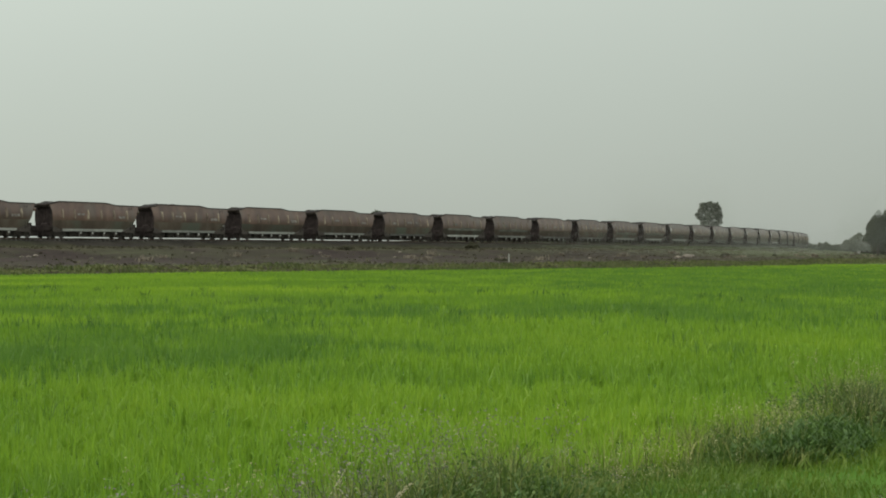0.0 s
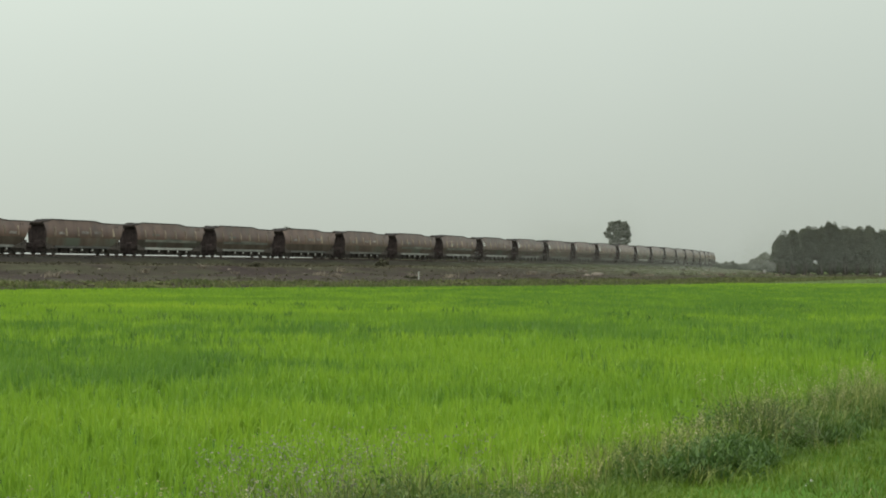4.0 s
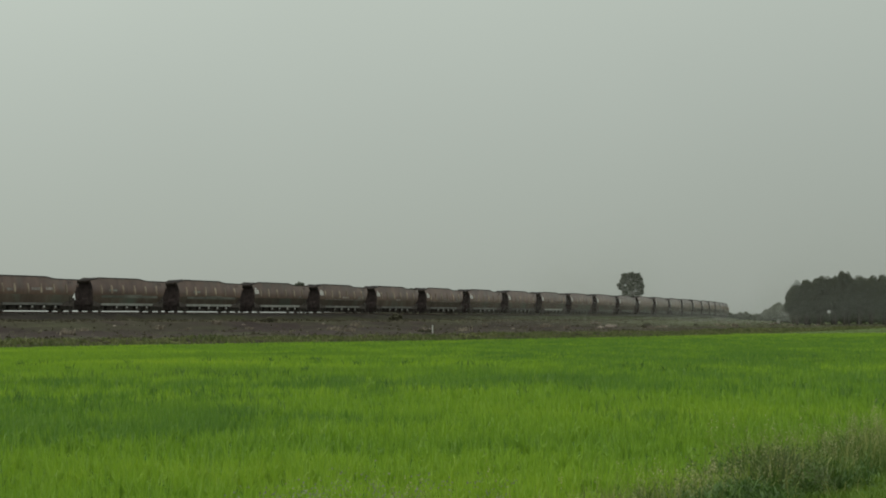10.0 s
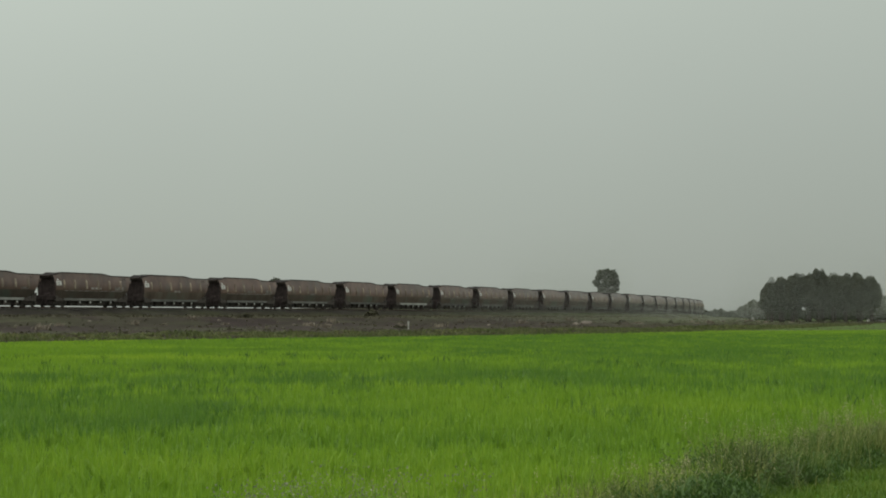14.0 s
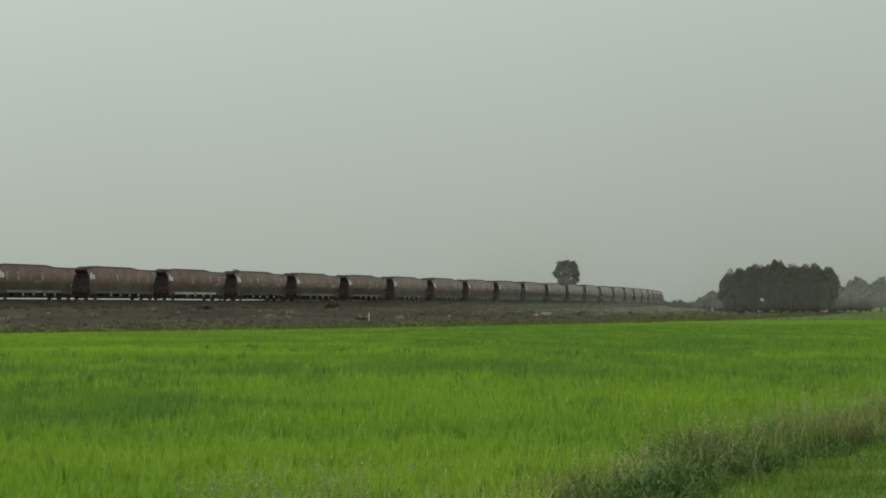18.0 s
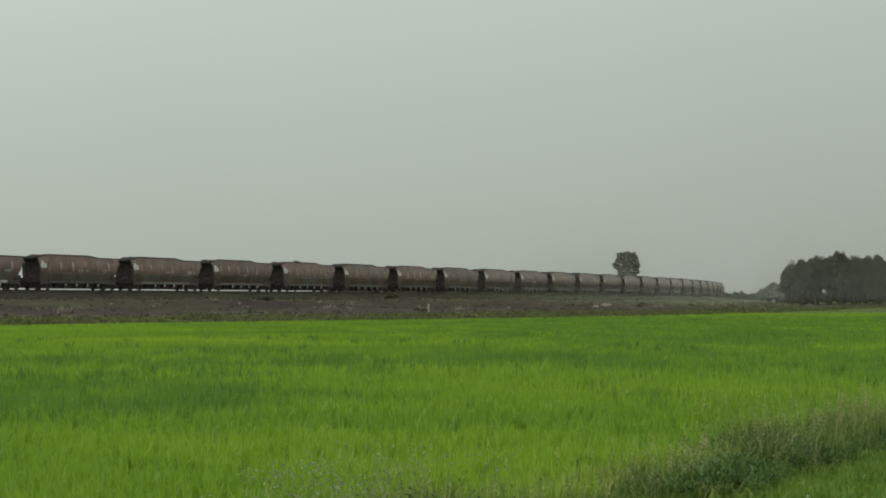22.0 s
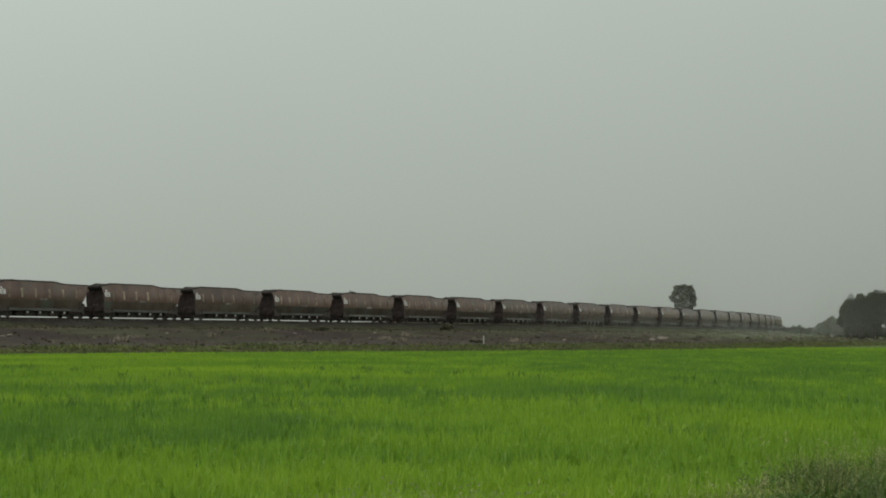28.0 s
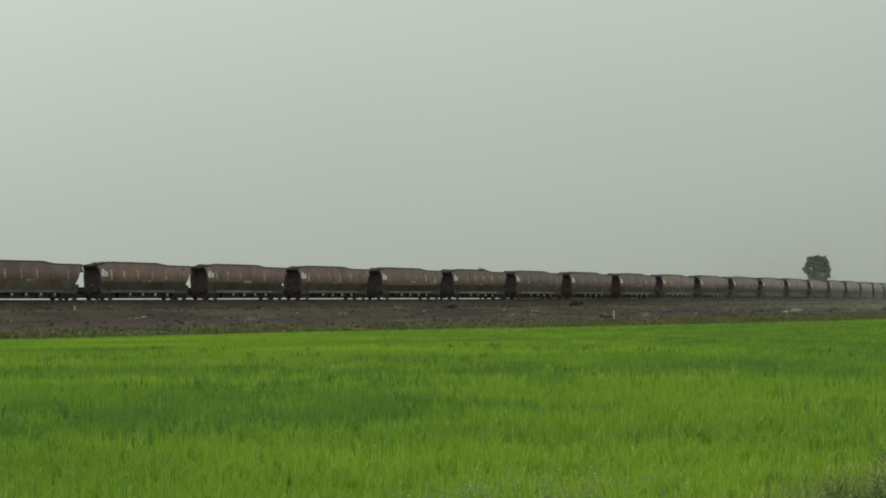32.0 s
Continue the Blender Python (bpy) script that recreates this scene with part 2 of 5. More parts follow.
M_STEM = material("weed_stems", [(0.2, (0.085, 0.132, 0.026)), (0.5, (0.175, 0.22, 0.05)), (0.8, (0.34, 0.35, 0.12))], scale=2, island=0.6, rough=0.7, through_light=0.2, coords="World")
M_GREY = material("grey_weed_leaves", [(0.25, (0.05, 0.082, 0.028)), (0.5, (0.098, 0.134, 0.048)), (0.75, (0.18, 0.205, 0.095))], scale=1.8, island=0.3, rough=0.75, through_light=0.25, coords="World")
M_HEAD = material("weed_seed_heads", [(0.2, (0.14, 0.14, 0.1)), (0.5, (0.22, 0.21, 0.17)), (0.8, (0.32, 0.3, 0.25))], scale=2, island=0.6, rough=0.8, through_light=0.2, coords="World")
M_BEIGE = material("beige_seed_heads", [(0.2, (0.24, 0.24, 0.11)), (0.5, (0.4, 0.375, 0.19)), (0.8, (0.6, 0.54, 0.32))], scale=2, island=0.6, rough=0.8, through_light=0.25, coords="World")
M_FORB = material("forb_leaves", [(0.2, (0.045, 0.1, 0.021)), (0.5, (0.095, 0.165, 0.034)), (0.8, (0.19, 0.245, 0.075))], scale=1.6, island=0.25, rough=0.6, through_light=0.3, coords="World")
M_NETTLE = material("nettle_leaves", [(0.2, (0.038, 0.084, 0.018)), (0.5, (0.073, 0.14, 0.028)), (0.8, (0.13, 0.215, 0.044))], scale=1.5, island=0.5, rough=0.55, through_light=0.3, coords="World")
M_TUFT = material("dark_weed_tufts", [(0.2, (0.05, 0.115, 0.024)), (0.5, (0.085, 0.17, 0.03)), (0.8, (0.14, 0.24, 0.035))], scale=0.8, island=0.4, rough=0.6, through_light=0.3, coords="World")
M_STRAW = material("dry_straw", [(0.2, (0.15, 0.075, 0.03)), (0.5, (0.32, 0.19, 0.085)), (0.8, (0.5, 0.37, 0.2))], scale=3, island=0.7, rough=0.8, through_light=0.15, coords="World")
M_PALE = material("bleached_straw", [(0.3, (0.4, 0.34, 0.21)), (0.7, (0.62, 0.56, 0.4))], scale=6, rough=0.8, coords="World")
M_BANKGRASS = material("bank_dry_grass", [(0.2, (0.05, 0.046, 0.029)), (0.5, (0.085, 0.077, 0.05)), (0.8, (0.145, 0.127, 0.086))], scale=0.15, island=0.12, rough=0.8, through_light=0.2, coords="World")
M_TUSSOCK = material("pale_tussock_grass", [(0.2, (0.12, 0.1, 0.076)), (0.5, (0.2, 0.172, 0.132)), (0.8, (0.31, 0.27, 0.205))], scale=0.3, island=0.3, rough=0.85, through_light=0.2, coords="World")
M_EDGEGRASS = material("field_edge_grass", [(0.25, (0.062, 0.078, 0.03)), (0.5, (0.105, 0.124, 0.043)), (0.75, (0.185, 0.185, 0.078))], scale=0.25, island=0.25, rough=0.8, through_light=0.25, coords="World")
M_MAYFLY = material("mayfly_wings", [(0.3, (0.36, 0.4, 0.3)), (0.7, (0.5, 0.54, 0.42))], scale=300, rough=0.6)
M_MAYFLY.node_tree.nodes["Principled BSDF"].inputs["Alpha"].default_value = 0.5
# near the low sky's tone: specks of it stand in for distant haze
M_HAZE = material("hazy_air_tone", [(0.3, (0.43, 0.45, 0.41)), (0.7, (0.49, 0.51, 0.46))], scale=0.02, rough=1.0, through_light=0.5, coords="World", spec=0.0)
M_STONE = material("pale_stones", [(0.3, (0.12, 0.10, 0.08)), (0.7, (0.22, 0.19, 0.155))], scale=2, rough=0.9, bump=0.4, per_object=0.4)
M_WALL = material("limewashed_wall", [(0.3, (0.3, 0.29, 0.26)), (0.7, (0.42, 0.41, 0.38))], scale=1, rough=0.9)
M_ROOF = material("sheet_roof", [(0.3, (0.3, 0.3, 0.3)), (0.7, (0.5, 0.5, 0.49))], scale=1, rough=0.5, metal=0.3)
M_DARK = material("dark_glass", [(0.3, (0.02, 0.022, 0.024)), (0.7, (0.035, 0.036, 0.038))], scale=1, rough=0.15)


# ---- plan: the curve of the line ----
A0, KURVE, X0, Y0 = 0.632254, 0.00106966, -43.59, 190.50
RADIUS = 1 / KURVE
CX, CY = X0 - math.cos(A0) * RADIUS, Y0 + math.sin(A0) * RADIUS
R_TRACK = RADIUS - 1.5
RAIL_Z = 3.33
PITCH = 15.6
WHEEL_R = 0.46


def on_line(s, side=0.0, z=RAIL_Z):
    """A point of the line s metres along it, side metres towards the field, and the heading along growing s."""
    a = A0 - KURVE * s
    return Vector((CX + math.cos(a) * (R_TRACK + side), CY - math.sin(a) * (R_TRACK + side), z)), a


def offset(x, y):
    """Metres from the line's middle, positive on the field's side."""
    return np.hypot(x - CX, y - CY) - R_TRACK


def ground_z(x, y):
    x, y = np.asarray(x, float), np.asarray(y, float)
    u, r = offset(x, y), np.hypot(x, y)
    base = 0.9 * np.clip((r - 215) / 180, 0, 1) + 0.35 * np.clip((r - 400) / 600, 0, 1) + 6.0 * np.clip((r - 900) / 1300, 0, 1)
    near = np.interp(u, [2.3, 4.2, 8, 14, 17, 21, 32, 44, 50, 54, 58], [3.06, 2.35, 2.2, 2.05, 1.55, 1.2, 0.85, 0.6, 0.5, 0.32, 0.0])
    far = np.interp(-u, [2.3, 3.6, 4.6, 8, 12, 60], [3.06, 3.22, 3.42, 3.34, 1.9, 1.0])
    run = (A0 - np.arctan2(CY - y, x - CX)) / KURVE
    far = far + np.interp(run, [70, 95, 140, 175], [0, 0.36, 0.42, 0.8]) * np.interp(-u, [3.4, 4.6, 9, 14], [0, 1, 1, 0])
    bank = np.where(u > 0, near, far)
    rough_ = 0.10 * np.sin(x * 0.31 + 1.3 * np.sin(y * 0.17)) * np.sin(y * 0.23 + x * 0.05) + 0.07 * np.sin(x * 0.83 + 2.1 * np.sin(y * 0.11)) * np.sin(y * 0.57 + 1.7 * np.sin(x * 0.19))
    gain = np.interp(u, [-30, -12, -9, 4.5, 9, 14, 22, 40, 52, 58], [1, 1, 0, 0, 0.6, 1.6, 2.2, 2.0, 1.0, 0.25])
    return np.maximum(base, bank) + rough_ * gain


def reach(x):
    """How far off the crop ends; it runs on further beside the grove."""
    return 206 + 3 * np.sin(x * 0.2) + 28 * np.clip((x - 22) / 25, 0, 1)


def field(x, y):
    """True where the crop grows."""
    x, y = np.asarray(x, float), np.asarray(y, float)
    wob = 1.2 * np.sin(x * 0.13) + 0.8 * np.sin(x * 0.41 + 1)
    across = (x - 0.2) * 0.83 - (y - 10.6) * 0.56
    return (offset(x, y) > 57 + wob) & (np.hypot(x, y) < reach(x)) & (across < -0.25)


# ---- mesh helpers ----
def tri_mesh(name, verts, tris, mat, smooth=False):
    me = bpy.data.meshes.new(name)
    verts, tris = np.asarray(verts, np.float32), np.asarray(tris, np.int32)
    me.vertices.add(len(verts))
    me.vertices.foreach_set("co", verts.ravel())
    me.loops.add(tris.size)
    me.loops.foreach_set("vertex_index", tris.ravel())
    me.polygons.add(len(tris))
    me.polygons.foreach_set("loop_start", np.arange(0, tris.size, 3, dtype=np.int32))
    me.polygons.foreach_set("loop_total", np.full(len(tris), 3, np.int32))
    me.update(calc_edges=True)
    me.validate()
    me.materials.append(mat)
    if smooth:
        me.polygons.foreach_set("use_smooth", np.ones(len(tris), bool))
    return me


def mesh_of(name, bm, mat, smooth=False):
    me = bpy.data.meshes.new(name)
    bmesh.ops.recalc_face_normals(bm, faces=bm.faces)
    bm.to_mesh(me)
    bm.free()
    me.materials.append(mat)
    if smooth:
        for p in me.polygons:
            p.use_smooth = True
    return me


def part(name, bm, mat, parent, label="", smooth=False):
    me = bm if isinstance(bm, bpy.types.Mesh) else mesh_of(name, bm, mat, smooth)
    ob = new(name, me)
    ob.parent = parent
    if label:
        ob["label"] = label
    return ob


def box(bm, x0, x1, y0, y1, z0, z1, bevel=0.0):
    vs = [bm.verts.new(p) for p in ((x0, y0, z0), (x1, y0, z0), (x1, y1, z0), (x0, y1, z0), (x0, y0, z1), (x1, y0, z1), (x1, y1, z1), (x0, y1, z1))]
    fs = [bm.faces.new([vs[i] for i in q]) for q in ((3, 2, 1, 0), (4, 5, 6, 7), (0, 1, 5, 4), (1, 2, 6, 5), (2, 3, 7, 6), (3, 0, 4, 7))]
    if bevel:
        edges = list({e for f in fs for e in f.edges})
        bmesh.ops.bevel(bm, geom=edges, offset=bevel, segments=1, affect="EDGES")
    return vs


def cyl(bm, p, q, r0, r1=None, n=12):
    p, q = Vector(p), Vector(q)
    r1 = r0 if r1 is None else r1
    rot = (q - p).to_track_quat("Z", "Y").to_matrix()
    rings = []
    for c, r in ((p, r0), (q, r1)):
        rings.append([bm.verts.new(c + rot @ Vector((r * math.cos(t), r * math.sin(t), 0))) for t in (2 * math.pi * i / n for i in range(n))])
    for i in range(n):
        j = (i + 1) % n
        bm.faces.new((rings[0][i], rings[0][j], rings[1][j], rings[1][i]))
    bm.faces.new(rings[0][::-1])
    bm.faces.new(rings[1])


def blades(rng, x, y, z, height, width, lean, bend=0.35):
    """Grass blades: a bent, tapering leaf of three triangles for each point."""
    n = len(x)
    yaw = rng.uniform(0, 2 * np.pi, n)
    face = rng.uniform(0, np.pi, n)
    wx, wy = np.cos(face) * width / 2, np.sin(face) * width / 2
    dx, dy = np.cos(yaw) * lean * height, np.sin(yaw) * lean * height
    v = np.zeros((n, 5, 3), np.float32)
    v[:, 0] = np.stack([x - wx, y - wy, z], 1)
    v[:, 1] = np.stack([x + wx, y + wy, z], 1)
    mx_, my_ = x + dx * bend, y + dy * bend
    mz = z + height * 0.6
    v[:, 2] = np.stack([mx_ - wx * 0.75, my_ - wy * 0.75, mz], 1)
    v[:, 3] = np.stack([mx_ + wx * 0.75, my_ + wy * 0.75, mz], 1)
    v[:, 4] = np.stack([x + dx, y + dy, z + height * (1 - 0.25 * np.minimum(lean, 1))], 1)
    b = (np.arange(n) * 5)[:, None]
    t = np.concatenate([b + [0, 1, 3], b + [0, 3, 2], b + [2, 3, 4]], 1).reshape(-1, 3)
    return v.reshape(-1, 3), t


def in_wedge(rng, count, r0, r1, half):
    r = np.sqrt(rng.uniform(r0 * r0, r1 * r1, count))
    a = rng.uniform(-half, half, count)
    return r * np.sin(a), r * np.cos(a)


# ---- ground: one sheet to the horizon ----
def build_ground():
    ang = np.unique(np.concatenate([np.radians(np.arange(-180, 180, 6.0)), np.radians(np.arange(-30, 30.01, 0.35))]))
    rad = np.unique(np.concatenate([np.geomspace(1.5, 70, 40), np.arange(70, 640, 4.0), np.geomspace(640, 4600, 26)]))
    aa, rr = np.meshgrid(ang, rad)
    x, y = rr * np.sin(aa), rr * np.cos(aa)
    z = ground_z(x, y)
    v = np.stack([x, y, z], -1).reshape(-1, 3)
    v = np.concatenate([v, [[0, 0, float(ground_z(0, 0))]]])
    na, nr = len(ang), len(rad)
    i, j = np.meshgrid(np.arange(nr - 1), np.arange(na), indexing="ij")
    j2 = (j + 1) % na
    q = np.stack([i * na + j, (i + 1) * na + j, (i + 1) * na + j2, i * na + j2], -1).reshape(-1, 4)
    t = np.concatenate([q[:, [0, 1, 2]], q[:, [0, 2, 3]]])[:, ::-1]
    jj = np.arange(na)
    fan = np.stack([np.full(na, len(v) - 1), (jj + 1) % na, jj], 1)
    me = tri_mesh("ground", v, np.concatenate([t, fan]), ground_material(), smooth=True)
    tagged(new("ground", me), "farmland with green field, dark soil bank and grassy verge", "ground", kind="structure")


def ground_material():
    mt = bpy.data.materials.new("soil_and_turf")
    mt.use_nodes = True
    nt = mt.node_tree
    N, K = nt.nodes.new, nt.links.new
    bsdf = nt.nodes["Principled BSDF"]
    bsdf.inputs["Roughness"].default_value = 0.95
    bsdf.inputs["Specular IOR Level"].default_value = 0.02
    pos = N("ShaderNodeNewGeometry").outputs["Position"]
    flat = N("ShaderNodeVectorMath")
    flat.operation = "MULTIPLY"
    flat.inputs[1].default_value = (1, 1, 0)
    K(pos, flat.inputs[0])
    dist = N("ShaderNodeVectorMath")
    dist.operation = "DISTANCE"
    dist.inputs[1].default_value = (CX, CY, 0)
    K(flat.outputs[0], dist.inputs[0])
    wob = N("ShaderNodeTexNoise")
    wob.inputs["Scale"].default_value = 0.12
    wob.inputs["Detail"].default_value = 6
    K(pos, wob.inputs["Vector"])
    u = N("ShaderNodeMath")
    u.operation = "MULTIPLY_ADD"
    u.inputs[1].default_value = 9.0
    K(wob.outputs[0], u.inputs[0])
    K(dist.outputs["Value"], u.inputs[2])
    mr = N("ShaderNodeMapRange")
    mr.inputs["From Min"].default_value, mr.inputs["From Max"].default_value = R_TRACK - 20 + 4.5, R_TRACK + 80 + 4.5
    K(u.outputs[0], mr.inputs["Value"])
    ramp = N("ShaderNodeValToRGB")
    el = ramp.color_ramp.elements
    stops = [(-20, (0.08, 0.085, 0.042)), (-5, (0.06, 0.058, 0.04)), (-3.5, (0.04, 0.036, 0.031)), (3.5, (0.04, 0.036, 0.031)), (5, (0.043, 0.041, 0.026)),
             (11, (0.055, 0.05, 0.033)), (15, (0.033, 0.0262, 0.0235)), (24, (0.033, 0.026, 0.0235)), (40, (0.045, 0.0375, 0.033)), (49, (0.047, 0.043, 0.028)),
             (53, (0.085, 0.09, 0.032)), (56, (0.035, 0.042, 0.016)), (58, (0.055, 0.115, 0.018)), (80, (0.055, 0.115, 0.018))]
    el[0].position, el[0].color = 0, (*stops[0][1], 1)
    el[1].position, el[1].color = 1, (*stops[-1][1], 1)
    for p, rgb in stops[1:-1]:
        el.new((p + 20) / 100).color = (*rgb, 1)
    K(mr.outputs[0], ramp.inputs[0])
    # far pasture beyond the crop
    ln = N("ShaderNodeVectorMath")
    ln.operation = "LENGTH"
    K(flat.outputs[0], ln.inputs[0])
    fr = N("ShaderNodeMapRange")
    fr.inputs["From Min"].default_value, fr.inputs["From Max"].default_value = 202, 210
    K(ln.outputs["Value"], fr.inputs["Value"])
    offs = N("ShaderNodeMapRange")
    offs.inputs["From Min"].default_value, offs.inputs["From Max"].default_value = R_TRACK + 52, R_TRACK + 60
    K(dist.outputs["Value"], offs.inputs["Value"])
    both = N("ShaderNodeMath")
    both.operation = "MULTIPLY"
    K(fr.outputs[0], both.inputs[0])
    K(offs.outputs[0], both.inputs[1])
    mx = N("ShaderNodeMix")
    mx.data_type = "RGBA"
    K(both.outputs[0], mx.inputs["Factor"])
    # olive scrub cover in patches on the bank, and on all the land far off
    patch = N("ShaderNodeTexNoise")
    patch.inputs["Scale"].default_value = 0.055
    patch.inputs["Detail"].default_value = 7
    patch.inputs["Roughness"].default_value = 0.65
    K(pos, patch.inputs["Vector"])
    pr = N("ShaderNodeMapRange")
    pr.inputs["From Min"].default_value, pr.inputs["From Max"].default_value = 0.47, 0.66
    pr.inputs["To Max"].default_value = 0.45
    K(patch.outputs[0], pr.inputs["Value"])
    inner = N("ShaderNodeMapRange")
    inner.inputs["From Min"].default_value, inner.inputs["From Max"].default_value = R_TRACK + 56, R_TRACK + 52
    K(dist.outputs["Value"], inner.inputs["Value"])
    pf = N("ShaderNodeMath")
    pf.operation = "MULTIPLY"
    K(pr.outputs[0], pf.inputs[0])
    K(inner.outputs[0], pf.inputs[1])
    farther = N("ShaderNodeMapRange")
    farther.inputs["From Min"].default_value, farther.inputs["From Max"].default_value = 250, 340
    farther.inputs["To Max"].default_value = 0.75
    K(ln.outputs["Value"], farther.inputs["Value"])
    most = N("ShaderNodeMath")
    most.operation = "MAXIMUM"
    K(pf.outputs[0], most.inputs[0])
    K(farther.outputs[0], most.inputs[1])
    olive = N("ShaderNodeMix")
    olive.data_type = "RGBA"
    K(most.outputs[0], olive.inputs["Factor"])
    K(ramp.outputs[0], olive.inputs["A"])
    olive.inputs["B"].default_value = (0.064, 0.075, 0.036, 1)
    K(olive.outputs["Result"], mx.inputs["A"])
    mx.inputs["B"].default_value = (0.07, 0.1, 0.034, 1)
    fine = N("ShaderNodeTexNoise")
    fine.inputs["Scale"].default_value = 0.32
    fine.inputs["Detail"].default_value = 8
    fine.inputs["Roughness"].default_value = 0.7
    K(pos, fine.inputs["Vector"])
    hs = N("ShaderNodeHueSaturation")
    fv = N("ShaderNodeMapRange")
    fv.inputs["From Min"].default_value, fv.inputs["From Max"].default_value = 0.3, 0.7
    fv.inputs["To Min"].default_value, fv.inputs["To Max"].default_value = 0.7, 1.35
    K(fine.outputs[0], fv.inputs["Value"])
    K(fv.outputs[0], hs.inputs["Value"])
    K(mx.outputs["Result"], hs.inputs["Color"])
    K(hs.outputs[0], bsdf.inputs["Base Color"])
    bp = N("ShaderNodeBump")
    bp.inputs["Strength"].default_value, bp.inputs["Distance"].default_value = 0.8, 0.25
    K(fine.outputs[0], bp.inputs["Height"])
    K(bp.outputs[0], bsdf.inputs["Normal"])
    return mt


build_ground()


# ---- the line: ballast shoulder, sleepers, rails ----
def build_line():
    track = tagged(new("railway_track"), "railway track with rusty rails on a low ballast bank", "track", kind="structure")
    ss = np.arange(-260, 760, 5.0)
    for side in (-0.76, 0.76):
        bm = bmesh.new()
        last = None
        for s in ss:
            ring = []
            for dy, dz in ((-0.07, -0.17), (0.07, -0.17), (0.02, -0.14), (0.035, 0.0), (-0.035, 0.0), (-0.02, -0.14)):
                ring.append(bm.verts.new(on_line(s, side + dy, RAIL_Z + dz)[0]))
            if last:
                for i in range(6):
                    bm.faces.new((last[i], last[(i + 1) % 6], ring[(i + 1) % 6], ring[i]))
            last = ring
        part("rail", bm, M_RAIL, track)
    v, t = [], []
    for s in np.arange(-260, 700, 0.68):
        p, a = on_line(s, 0, RAIL_Z - 0.17)
        d, n = Vector((math.sin(a), math.cos(a), 0)), Vector((math.cos(a), -math.sin(a), 0))
        b = len(v)
        for dz in (-0.18, 0.0):
            for i, j in ((-1, -1), (1, -1), (1, 1), (-1, 1)):
                v.append(p + d * (0.125 * i) + n * (1.25 * j) + Vector((0, 0, dz)))
        for q in ((4, 5, 6, 7), (0, 1, 5, 4), (1, 2, 6, 5), (2, 3, 7, 6), (3, 0, 4, 7)):
            t += [(b + q[0], b + q[1], b + q[2]), (b + q[0], b + q[2], b + q[3])]
    sl = part("sleepers", tri_mesh("sleepers", [tuple(p) for p in v], t, M_SLEEPER), M_SLEEPER, track)
    sl["kind"] = "stuff"


build_line()

# ---- hopper wagons ----
PROFILE = [(0.98, 1.28, 6.34, -5.45), (1.45, 1.43, 6.35, -5.72), (2.0, 1.50, 6.36, -6.05), (2.35, 1.52, 6.37, -6.25), (2.75, 1.485, 6.39, -6.42),
           (3.15, 1.39, 6.44, -6.6), (3.5, 1.265, 6.52, -6.8), (3.72, 1.18, 6.62, -6.93)]
BELT = 2  # the profile's first rows, below the belt line, make the lower side


def chord(x):
    """Height of the side's top edge: raised over the front and middle, stepping down to the rear."""
    return float(np.interp(x, [-6.9, -3.2, -1.9, 5.2, 6.0, 6.9], [3.8, 3.84, 4.08, 4.12, 3.86, 3.8]))


def lifted(x, z):
    return z + (chord(x) - 3.72) * max(0.0, (z - 3.15) / 0.57)


def half_width(z):
    return float(np.interp(z, [p[0] for p in PROFILE], [p[1] for p in PROFILE]))


def skin(rows):
    """Both curved sides of the hopper between the given rows of the profile, with an outer and an inner sheet."""
    bm = bmesh.new()
    for sgn in (-1, 1):
        for thick in (0.0, 0.05):
            grid = [[bm.verts.new((x, sgn * (w - thick), lifted(x, z))) for x in (xr + (xf - xr) * i / 18 for i in range(19))] for z, w, xf, xr in rows]
            for lo, hi in zip(grid, grid[1:]):
                for i in range(18):
                    bm.faces.new((lo[i], lo[i + 1], hi[i + 1], hi[i]))
    return bm


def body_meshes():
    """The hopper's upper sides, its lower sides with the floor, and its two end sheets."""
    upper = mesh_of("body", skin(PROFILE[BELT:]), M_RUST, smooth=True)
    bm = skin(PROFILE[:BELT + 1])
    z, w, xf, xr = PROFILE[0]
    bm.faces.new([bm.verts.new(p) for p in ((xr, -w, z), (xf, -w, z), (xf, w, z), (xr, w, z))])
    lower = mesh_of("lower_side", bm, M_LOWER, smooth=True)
    ends = []
    for k in (2, 3):
        bm = bmesh.new()
        sg = 1 if k == 2 else -1
        prev = None
        for row in PROFILE:
            z, w = row[0], row[1] - 0.02
            r = [bm.verts.new((row[k] - sg * 0.02, y, z)) for y in (-w, -w / 3, w / 3, w)] + [bm.verts.new((row[k] - sg * 0.10, y, z)) for y in (w, w / 3, -w / 3, -w)]
            if prev:
                for i in range(8):
                    bm.faces.new((prev[i], prev[(i + 1) % 8], r[(i + 1) % 8], r[i]))
            else:
                bm.faces.new(r)
            prev = r
        bm.faces.new(prev[::-1])
        ends.append(mesh_of("end_sheet", bm, M_ENDS))
    return upper, lower, ends


def stiffener_mesh(k, y):
    """An upright rib on an end sheet, following its slope."""
    bm = bmesh.new()
    sg = 1 if k == 2 else -1
    prev = None
    for row in PROFILE[:-1]:
        ring = [bm.verts.new((row[k] + sg * d, y + e, row[0])) for d, e in ((-0.03, -0.05), (0.02, -0.03), (0.02, 0.03), (-0.03, 0.05))]
        if prev:
            for i in range(3):
                bm.faces.new((prev[i], prev[i + 1], ring[i + 1], ring[i]))
        prev = ring
    bm.faces.new(prev[::-1])
    return mesh_of("stiffener", bm, M_ENDS)


